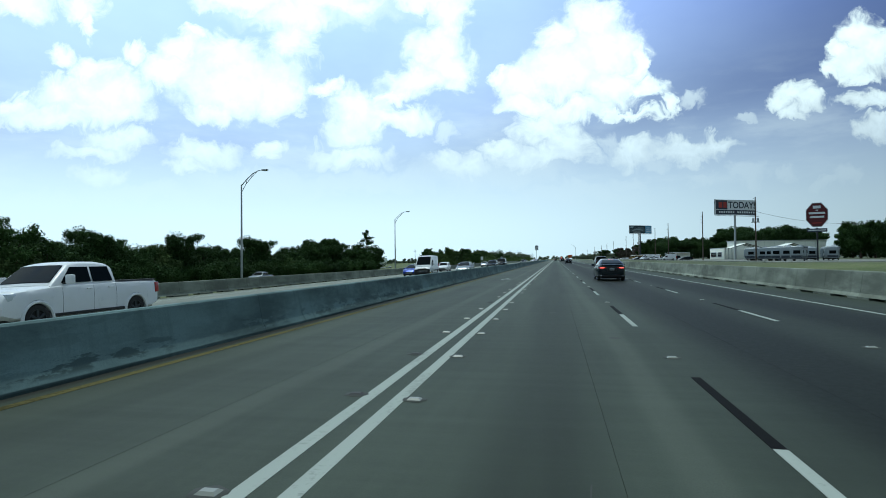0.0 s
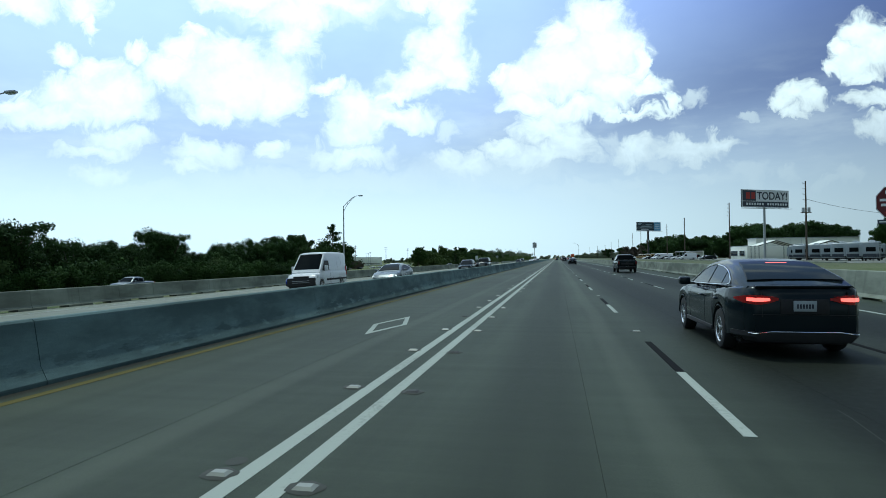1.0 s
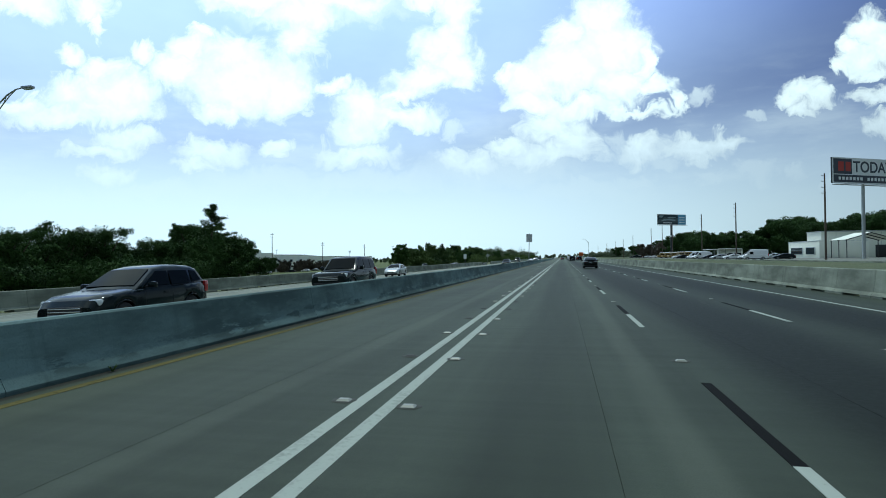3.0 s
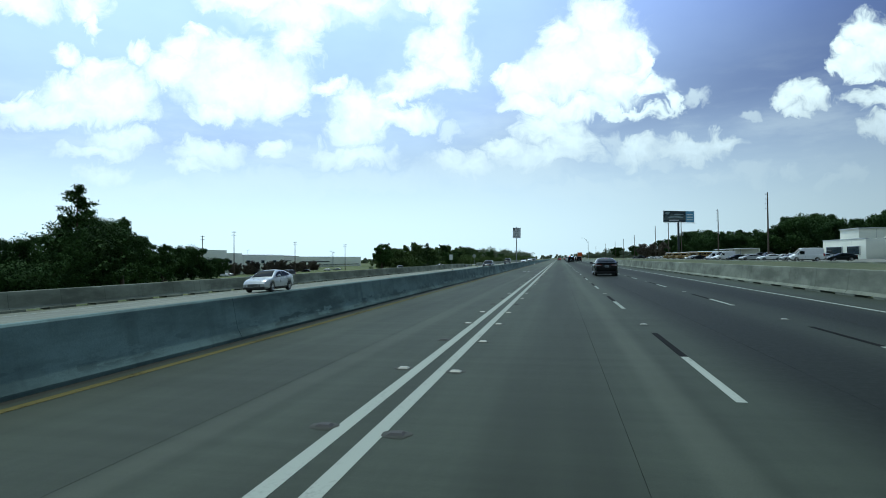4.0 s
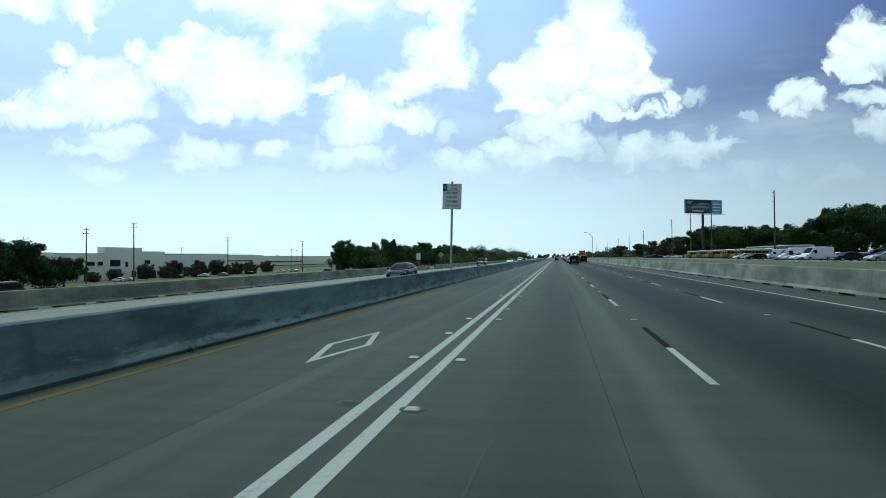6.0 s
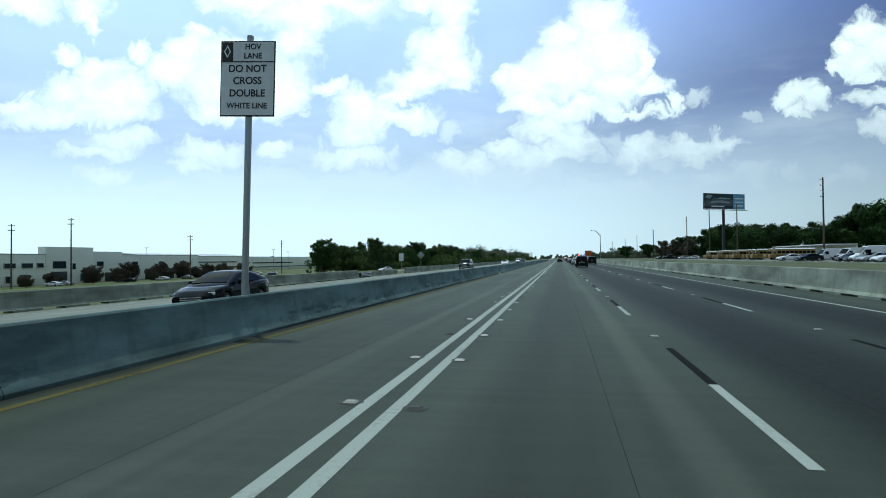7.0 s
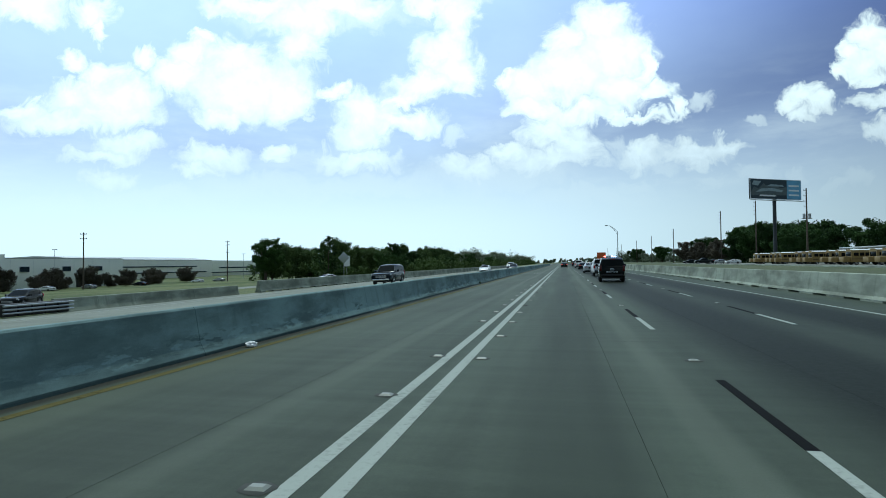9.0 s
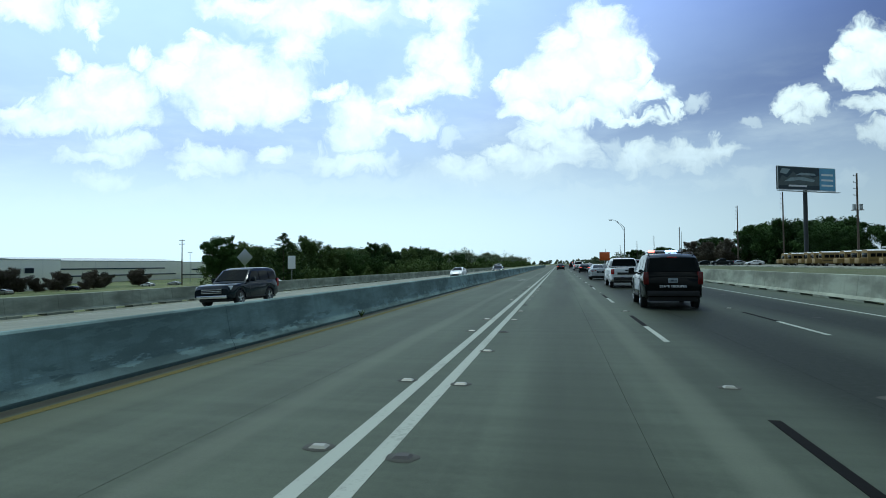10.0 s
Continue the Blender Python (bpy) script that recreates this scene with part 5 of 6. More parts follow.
# ---- poles, lamps, signs ----
def street_lamp(x, y, h=12.3, reach=2.7, side=1, label="tall galvanised street lamp with curved arm beside the motorway"):
    top = root("street_lamp", label, "street lamp", pose(x, y, land(x) - 0.02), "street lamps")
    part("base", boxed(-0.3, 0.3, -0.3, 0.3, 0, 0.5, 0.03), M_STEEL, top)
    part("pole", tube(bmesh.new(), [(0, 0, 0.3), (0, 0, h * 0.5), (0, 0, h)], [0.14, 0.115, 0.085], 10), M_STEEL, top)
    upper = [(0, 0, h - 0.1), (side * reach * 0.3, 0, h + 0.72), (side * reach * 0.55, 0, h + 1.28), (side * reach * 0.8, 0, h + 1.6), (side * reach, 0, h + 1.68)]
    lower = [(0, 0, h - 0.95), (side * reach * 0.22, 0, h + 0.05), (side * reach * 0.44, 0, h + 0.72), (side * reach * 0.62, 0, h + 1.2), (side * reach * 0.78, 0, h + 1.54)]
    arm = part("arm", tube(bmesh.new(), upper, [0.06, 0.055, 0.05, 0.045, 0.04], 7), M_STEEL, top)
    part("lower_chord", tube(bmesh.new(), lower, [0.045, 0.04, 0.04, 0.035, 0.03], 7), M_STEEL, arm)
    for p, q in ((1, 1), (2, 2), (2, 3)):
        part("strut", tube(bmesh.new(), [upper[p], lower[q]], [0.025, 0.025], 5), M_STEEL, arm)
    head = part("lamp_head", boxed(*sorted((side * (reach - 0.05), side * (reach + 0.75))), -0.17, 0.17, h + 1.58, h + 1.76, 0.06), M_STEEL, top)
    part("diffuser", boxed(*sorted((side * (reach + 0.1), side * (reach + 0.6))), -0.12, 0.12, h + 1.53, h + 1.6, 0.02), M_HEAD, head)
    return top


street_lamp(-35.2, 56.0)
street_lamp(-34.0, 120.2)
street_lamp(-34.0, -8.0)
street_lamp(16.1, 424.8, 9.8, 2.6, -1)


def insulator(parent, x, y, z):
    part("insulator", tube(bmesh.new(), [(x, y, z), (x, y, z + 0.12), (x, y, z + 0.2)], [0.04, 0.075, 0.03], 6), M_STEEL, parent)


def utility_pole(x, y, h, arms=2, lean=0.0, label="weathered timber utility pole with cross-arms", can=False):
    top = root("utility_pole", label, "utility pole", pose(x, y, land(x) - 0.02, 0, lean, 0), "utility poles")
    part("post", tube(bmesh.new(), [(0, 0, 0), (0, 0, h * 0.5), (0, 0, h)], [0.23, 0.19, 0.14], 9), M_WOODPOLE, top)
    for k in range(arms):
        z = h - 0.5 - 1.3 * k
        arm = part("cross_arm", boxed(-1.1, 1.1, -0.1, 0.02, z - 0.07, z + 0.07, 0.01), M_WOODPOLE, top)
        for xx in (-1.0, -0.5, 0.5, 1.0):
            insulator(arm, xx, -0.04, z + 0.06)
    if not arms:
        for k in range(4):
            z = h - 0.5 - 1.25 * k
            arm = part("pin_bracket", boxed(-0.62, 0.0, -0.04, 0.04, z - 0.05, z + 0.05, 0.01), M_STEEL, top)
            insulator(arm, -0.55, 0, z + 0.04)
    if can:
        deck = part("transformer_deck", boxed(-1.1, 1.1, -0.12, 0.12, h * 0.6, h * 0.6 + 0.14, 0.01), M_WOODPOLE, top)
        for xx in (-0.6, 0.6):
            part("transformer", tube(bmesh.new(), [(xx, -0.05, h * 0.6 + 0.14), (xx, -0.05, h * 0.6 + 1.2)], [0.3, 0.3], 10), M_STEEL, deck)
    return top


for x, y, h in ((56.5, 227.1, 18.9), (57.5, 170.7, 18.6), (59.3, 352.2, 19.0), (54.6, 285.2, 18.0), (58.0, 412, 18.5), (60, 456, 20.0), (59, 493, 20.0), (57, 577, 18.0), (57, 653, 17.5), (57, 731, 17.5), (55, 830, 17.5), (52, 960, 17.5)):
    utility_pole(x, y, h - land(x), 0, label="weathered timber utility pole with pin insulators", can=y in (412, 170.7))
for x, y, h in ((-145, 342, 12.2), (-138, 354.6, 14.5), (-131.6, 401.5, 11.2), (-132.3, 475.1, 11.5), (-131, 540, 11.5)):
    utility_pole(x, y, h - land(x))


wire = root("overhead_wire", "thin black overhead wire sagging from a utility pole", "wire")
sag = [(57.5 + 34 * f, 170.7 + 14 * f, 14.5 - 3.2 * f - 5.0 * f * (1 - f)) for f in (k / 10 for k in range(11))]
part("strand", tube(bmesh.new(), sag, [0.035] * 11, 5), M_UNDER, wire)


def billboard(x0, y0, x1, y1, z0, z1, label, thick, post_mat):
    """A two-sided hoarding on one steel post."""
    a = math.degrees(math.atan2(y1 - y0, x1 - x0))
    w = math.hypot(x1 - x0, y1 - y0)
    top = root("billboard", label, "billboard", pose((x0 + x1) / 2, (y0 + y1) / 2, 0, 0, 0, a), "billboards")
    frame_part = part("panel_frame", boxed(-w / 2, w / 2, -0.15, 0.3, z0, z1, 0.05), M_DARKSTEEL, top)
    part("post", tube(bmesh.new(), [(0, 0.5, -0.2), (0, 0.5, z0 + 1.5)], [thick, thick * 0.92], 16), post_mat, top)
    for za, zb in ((z0, z0 + 0.14), (z1 - 0.14, z1)):
        part("edge_trim", boxed(-w / 2 - 0.02, w / 2 + 0.02, -0.21, -0.152, za, zb), P_SIGNWHITE, top)
    for xa, xb in ((-w / 2 - 0.02, -w / 2 + 0.14), (w / 2 - 0.14, w / 2 + 0.02)):
        part("edge_trim", boxed(xa, xb, -0.208, -0.152, z0 + 0.14, z1 - 0.14), P_SIGNWHITE, top)
    part("catwalk", boxed(-w / 2 - 0.3, w / 2 + 0.6, -1.1, -0.12, z0 - 0.45, z0 - 0.33, 0.02), M_STEEL, top)
    for k in range(7):
        x = -w / 2 + (k + 0.5) * w / 7
        bmx = bmesh.new()
        tube(bmx, [(x, 0.2, z0 - 0.15), (x, -1.0, z0 - 0.35)], [0.05, 0.05], 5)
        part("bracket", bmx, M_STEEL, top)
    return top, w


P_SIGNWHITE = plain("sign_white", (0.78, 0.8, 0.82), 0.5)
P_SIGNRED = plain("sign_red", (0.1, 0.008, 0.014), 0.5)
P_SIGNDARK = plain("sign_dark", (0.035, 0.045, 0.07), 0.5)
P_SIGNBLUE = plain("sign_blue", (0.16, 0.4, 0.62), 0.5, 0, 0.25, 0.4)
P_SIGNTEAL = plain("sign_teal", (0.018, 0.04, 0.058), 0.5, 0, 0.4, 0.4)
b1, w = billboard(65.8, 246.5, 84.4, 256.6, 18.9, 25.2, "large white roadside billboard with dark square on one post", 0.42, M_STEEL)
part("face", boxed(-w / 2 + 0.15, w / 2 - 0.15, -0.19, -0.155, 19.05, 25.05), P_SIGNWHITE, b1, "white printed panel")
part("logo_square", boxed(-w / 2 + 0.3, -w / 2 + 6.2, -0.215, -0.195, 21.2, 24.9), P_SIGNDARK, b1, "dark square")
part("lower_band", boxed(-w / 2 + 0.3, w / 2 - 0.3, -0.215, -0.195, 19.2, 21.0), P_SIGNDARK, b1, "dark band")
words("TODAY!", 3.75, P_SIGNDARK, b1, pose(3.05, -0.2, 22.95, 90, 0, 0), depth=0.02)
b2, w = billboard(56.3, 448.8, 73.7, 458.7, 20.0, 26.1, "large roadside billboard with dark blue picture and light blue panel", 0.55, M_DARKSTEEL)
part("face", boxed(-w / 2 + 0.15, w / 2 * 0.42, -0.19, -0.155, 20.15, 25.95), P_SIGNTEAL, b2, "dark teal printed panel")
part("side_panel", boxed(w / 2 * 0.43, w / 2 - 0.15, -0.19, -0.155, 20.15, 25.95), P_SIGNBLUE, b2, "light blue panel")

P_SIGNPALE = plain("sign_pale_print", (0.3, 0.38, 0.42), 0.5, 0, 0.3, 1.2)
P_SIGNMID = plain("sign_mid_print", (0.09, 0.12, 0.13), 0.5, 0, 0.4, 1.5)
edge = w / 2 * 0.42 + w / 2 - 0.15
def patch(name, mat, pts, depth):
    """A flat printed shape; pts run in fractions of the picture panel."""
    bp = bmesh.new()
    ring = [(-w / 2 + 0.15 + edge * fx, 20.15 + 5.8 * fz) for fx, fz in pts]
    loft(bp, [[(x, -0.19 - depth, z) for x, z in ring], [(x, -0.185, z) for x, z in ring]])
    bmesh.ops.recalc_face_normals(bp, faces=bp.faces[:])
    return part(name, bp, mat, b2, "printed shape")


patch("printed_ridge", P_SIGNMID, ((0.0, 0.3), (0.1, 0.62), (0.22, 0.5), (0.36, 0.8), (0.5, 0.58), (0.68, 0.74), (0.84, 0.55), (1.0, 0.66), (1.0, 0.2), (0.0, 0.16)), 0.012)
patch("printed_band", P_SIGNPALE, ((0.04, 0.72), (0.1, 0.92), (0.3, 0.9), (0.2, 0.66)), 0.02)
patch("printed_band", P_SIGNPALE, ((0.14, 0.34), (0.3, 0.52), (0.62, 0.56), (0.9, 0.46), (0.86, 0.36), (0.5, 0.42), (0.3, 0.36)), 0.02)
patch("printed_band", P_SIGNPALE, ((0.42, 0.64), (0.56, 0.76), (0.88, 0.74), (0.92, 0.66)), 0.02)
patch("printed_band", P_SIGNWHITE, ((0.24, 0.12), (0.26, 0.2), (0.7, 0.2), (0.68, 0.12)), 0.02)
for k in range(3):
    part("panel_bar", boxed(w / 2 * 0.5, w / 2 - 0.9, -0.21, -0.192, 24.0 - 1.4 * k, 24.5 - 1.4 * k), P_SIGNWHITE, b2)
for k in range(16):
    if k != 7:
        part("print_bar", boxed(-w / 2 + 1.3 + k * 1.17, -w / 2 + 2.05 + k * 1.17, -0.235, -0.217, 19.75, 20.5), P_SIGNWHITE, b1)
part("logo_bar", boxed(-w / 2 + 1.2, -w / 2 + 3.0, -0.235, -0.217, 21.9, 24.2), plain("logo_orange", (0.4, 0.035, 0.025), 0.5), b1)
part("logo_bar", boxed(-w / 2 + 3.6, -w / 2 + 5.2, -0.235, -0.217, 21.9, 24.2), bpy.data.materials["logo_orange"], b1)

# octagonal sign on a post
oc = root("octagonal_sign", "dark red octagonal advertising sign with pale rim on a post", "sign", pose(68.0, 157.5, 0, 0, 0, -24))
part("post", tube(bmesh.new(), [(0, 0.4, 0.3), (0, 0.4, 9.0)], [0.22, 0.2], 10), M_DARKSTEEL, oc)
for nm, rr, yy, mat in (("rim_plate", 2.62, -0.05, P_SIGNWHITE), ("face", 2.48, -0.1, P_SIGNRED)):
    bm = bmesh.new()
    ring = [(rr * math.cos(math.pi * (k + 0.5) / 4) , rr * math.sin(math.pi * (k + 0.5) / 4) * 1.3 + 12.3) for k in range(8)]
    loft(bm, [[(x, yy, z) for x, z in ring], [(x, yy + (0.4 if nm == "rim_plate" else 0.045), z) for x, z in ring]])
    bmesh.ops.recalc_face_normals(bm, faces=bm.faces[:])
    part(nm, bm, mat, oc)
for z, hw, hz, mat in ((14.3, 0.85, 0.36, P_SIGNWHITE), (13.5, 0.25, 0.12, P_SIGNWHITE), (12.75, 1.75, 0.26, P_SIGNWHITE), (11.75, 1.55, 0.26, P_SIGNWHITE), (10.2, 1.0, 0.12, bpy.data.materials["logo_orange"]), (8.35, 1.9, 0.12, P_SIGNWHITE)):
    part("print_bar", boxed(-hw, hw, -0.13, -0.105, z - hz, z + hz), mat, oc)
part("lower_panel", boxed(-2.2, 2.2, -0.08, 0.2, 7.9, 8.8, 0.03), P_SIGNDARK, oc)

# sign over the median
P_SIGNBLACK = plain("sign_black", (0.02, 0.02, 0.022), 0.5)
sg = root("lane_sign", "white car-pool lane sign with black lettering on a tall post", "road sign", pose(-5.5, 220.95, 0, 0, 1.5, 8) @ Matrix.Diagonal((0.93, 0.93, 0.975, 1.0)))
part("post", tube(bmesh.new(), [(0, 0, 0.2), (0, 0, 7.1)], [0.085, 0.085], 12), M_STEEL, sg)
for xx in (-0.12, 0.12):
    part("post_bracket", tube(bmesh.new(), [(xx * 0.4, -0.02, 1.25), (xx, 0.16, 0.5), (xx, 0.24, 0.22)], [0.03, 0.03, 0.03], 6), M_STEEL, sg)
part("border", boxed(-0.7, 0.7, -0.125, -0.1, 5.12, 6.94, 0.01), P_SIGNBLACK, sg)
part("panel", boxed(-0.67, 0.67, -0.14, -0.127, 5.15, 6.91), P_SIGNWHITE, sg, "white sign panel")
part("symbol_square", boxed(-0.66, -0.38, -0.148, -0.141, 6.45, 6.9), P_SIGNBLACK, sg)
bm = bmesh.new()
o = [bm.verts.new((-0.52 + x, -0.151, 6.675 + z)) for x, z in ((0, -0.16), (0.09, 0), (0, 0.16), (-0.09, 0))]
i = [bm.verts.new((-0.52 + x, -0.151, 6.675 + z)) for x, z in ((0, -0.1), (0.055, 0), (0, 0.1), (-0.055, 0))]
for k in range(4):
    bm.faces.new((o[k], o[(k + 1) % 4], i[(k + 1) % 4], i[k]))
part("lozenge", bm, P_SIGNWHITE, sg)
part("rule", boxed(-0.67, 0.67, -0.148, -0.141, 6.42, 6.445), P_SIGNBLACK, sg)
for text, z, size, x in (("HOV", 6.79, 0.19, 0.13), ("LANE", 6.57, 0.19, 0.13), ("DO NOT", 6.26, 0.24, 0), ("CROSS", 5.97, 0.24, 0), ("DOUBLE", 5.67, 0.24, 0), ("WHITE LINE", 5.37, 0.19, 0)):
    words(text, size, P_SIGNBLACK, sg, pose(x, -0.145, z, 90, 0, 0), depth=0.003)

# diamond and panel signs of the service road, seen from behind or from the front
dm = root("diamond_sign", "pale diamond-shaped road sign on a thin post", "road sign", pose(-29.8, 340.4, land(-29.8)))
part("post", tube(bmesh.new(), [(0, 0, 0), (0, 0, 3.5)], [0.04, 0.04], 7), M_STEEL, dm)
bm = boxed(-0.62, 0.62, -0.02, 0.02, -0.62, 0.62, 0.01)
bm.transform(Matrix.Translation((0, -0.06, 3.65)) @ Matrix.Rotation(radians(45), 4, "Y"))
part("panel", bm, M_STEEL, dm)
ws = root("panel_sign", "narrow white road sign on a post beside the service road", "road sign", pose(-47.4, 387.5, land(-47.4)))
part("post", tube(bmesh.new(), [(0, 0, 0), (0, 0, 5.3)], [0.05, 0.05], 7), M_STEEL, ws)
part("panel", boxed(-0.75, 0.75, -0.08, -0.05, 3.1, 5.5, 0.01), P_SIGNWHITE, ws)


# ---- buildings ----
M_WALL = plain("white_panel_wall", (0.86, 0.87, 0.77), 0.7, 0.0, 0.05, 0.2, 0.2)
M_WALL_B = plain("beige_panel_wall", (0.8, 0.79, 0.7), 0.7, 0.0, 0.08, 0.2, 0.2)
M_ROOF = plain("pale_metal_roof", (0.5, 0.52, 0.52), 0.5, 0.3)
M_PANE = clear_glass("building_glass", (0.03, 0.045, 0.06), 0.05)


def low_building(name, label, x_front, depth, y0, y1, h, mat, raised=(), windows=(), doors=(), facing=1):
    """A flat-roofed commercial building whose long front looks toward the motorway."""
    top = root(name, label, "building", pose(x_front, 0, land(x_front)))
    lo, hi = sorted((0.0, -facing * depth))
    wall = part("wall", boxed(lo, hi, y0, y1, 0, h, 0.05), mat, top)
    part("roof", boxed(lo + 0.3, hi - 0.3, y0 + 0.3, y1 - 0.3, h, h + 0.12), M_ROOF, top)
    part("parapet_cap", boxed(*sorted((facing * 0.08, -facing * 0.35)), y0 - 0.05, y1 + 0.05, h, h + 0.3, 0.03), M_ROOF, top)
    for a, b, hh in raised:
        part("raised_parapet", boxed(*sorted((facing * 0.25, -facing * 3.0)), a, b, 0.0, hh, 0.05), mat, top)
    y = y0 + 8
    while y < y1 - 1:
        part("panel_joint", boxed(*sorted((facing * 0.004, -facing * 0.1)), y, y + 0.08, 0.1, h - 0.1), M_ROOF, wall)
        y += 8.0
    for a, b, z0, z1 in windows:
        fr = part("window", boxed(*sorted((facing * 0.32, -facing * 0.2)), a, b, z0, z1, 0.03), M_ROOF, wall)
        part("pane", boxed(*sorted((facing * 0.335, -facing * 0.1)), a + 0.12, b - 0.12, z0 + 0.12, z1 - 0.12), M_PANE, fr)
    for a, b, z1 in doors:
        part("loading_door", boxed(*sorted((facing * 0.3, -facing * 0.2)), a, b, 0, z1, 0.03), M_DARKSTEEL, wall)
    return top


low_building("office_building", "white flat-roofed office warehouse with dark windows", -165.0, 60, 345, 456, 9.9, M_WALL,
             raised=((372.5, 392.5, 12.6), (392.5, 407, 11.2), (345, 350, 10.4)),
             windows=((352.5, 356.0, 5.6, 7.2), (357.5, 361.5, 5.6, 7.2), (363.5, 367.6, 5.6, 7.2), (369.0, 371.6, 5.6, 7.2), (375, 380.5, 5.2, 7.8), (383, 384.6, 4.8, 7.0), (394, 397.4, 5.8, 7.6), (412, 415.5, 5.6, 7.4), (428, 431.5, 5.6, 7.4), (442, 445.5, 5.6, 7.4), (352, 355, 1.0, 3.2), (358, 360, 1.0, 3.2), (386.5, 389, 0.6, 3.4)),
             doors=((374.5, 381, 4.2), (363, 366.5, 3.4), (398, 401, 3.4), (420, 424, 4.4), (434, 438, 4.4)))
b = low_building("warehouse", "long beige warehouse with shallow curved roof", -225.0, 50, 498, 606, 10.6, M_WALL_B, windows=((510, 590, 6.4, 7.2), (505, 600, 3.0, 3.8)))
bm = bmesh.new()
loft(bm, [[(-50 * f, yy, 10.6 + 2.0 * math.sin(math.pi * f) ** 0.8) for f in (0, 0.1, 0.25, 0.5, 0.75, 0.9, 1)] + [(-50, yy, 10.5), (0, yy, 10.5)] for yy in (498, 606)])
bmesh.ops.recalc_face_normals(bm, faces=bm.faces[:])
part("curved_roof", bm, M_ROOF, b)
low_building("warehouse", "low pale warehouse far behind the service road", -235.0, 60, 614, 800, 10.4, M_WALL, windows=((630, 700, 5.2, 6.2), (620, 790, 2.0, 2.8)))
hall = root("warehouse", "long white metal warehouse behind a caravan yard", "building", pose(97, 333, land(97)))
part("wall", boxed(0, 45, 0, 13, 0, 9.6, 0.05), M_WALL, hall)
part("roof", boxed(-0.3, 45.3, -0.4, 13.3, 9.6, 9.95, 0.04), M_ROOF, hall)
for k in range(8):
    part("panel_joint", boxed(5 + 5 * k, 5.08 + 5 * k, -0.012, 0.05, 0.1, 9.5), M_ROOF, hall)
for k in range(3):
    part("loading_door", boxed(4 + 14 * k, 9 + 14 * k, -0.06, 0.1, 0.0, 4.6, 0.03), M_DARKSTEEL, hall)


def carport(x, y, wide, deep, high, turn=0.0):
    """A gabled steel shelter, open on all sides."""
    top = root("carport", "white gabled steel carport with dark frame", "shelter", pose(x, y, land(x) + 0.04, 0, 0, turn), "carports")
    h, r = wide / 2, high + wide * 0.16
    for side in (1, -1):
        pts = [(side * (h + 0.4), -deep / 2, high - 0.1), (side * (h + 0.4), deep / 2, high - 0.1), (0, deep / 2, r), (0, -deep / 2, r)]
        part("roof_sheet", slab(bmesh.new(), pts, 0.06 * side), M_WALL, top)
        for yy in (-deep / 2 + 0.3, 0, deep / 2 - 0.3):
            part("post", tube(bmesh.new(), [(side * h, yy, 0), (side * h, yy, high)], [0.11, 0.11], 6), M_DARKSTEEL, top)
            part("rafter", tube(bmesh.new(), [(side * (h + 0.3), yy - 0.02, high - 0.2), (0, yy - 0.02, r - 0.15)], [0.12, 0.12], 6), M_DARKSTEEL, top)
    return top


carport(84, 273, 12, 10, 5.2)
carport(101, 268, 11, 10, 5.0)
low_building("shop_building", "small white and dark shop building", 82.0, 14, 296, 322, 5.4, M_WALL, facing=-1, windows=((299, 306, 1.2, 3.6), (309, 319, 1.2, 3.6)))

# floodlight masts near the warehouses
for x, y in ((-160, 520), (-175, 560), (-190, 600), (-150, 640), (-165, 690), (-180, 440), (-140, 742)):
    t = root("floodlight_mast", "slim car-park lighting mast with twin heads", "lamp", pose(x, y, land(x)), "floodlight masts")
    part("pole", tube(bmesh.new(), [(0, 0, 0), (0, 0, 13.5)], [0.12, 0.08], 7), M_STEEL, t)
    part("lamp_head", boxed(-1.0, 1.0, -0.2, 0.2, 13.4, 13.65, 0.05), M_STEEL, t)


# ---- yards: school buses, caravans, parked cars ----
P_YELLOW = paint("school_bus_yellow", (0.25, 0.175, 0.065), 0.5, 0.0)
P_BUSWHITE = paint("bus_roof_white", (0.72, 0.74, 0.74), 0.4, 0.0)


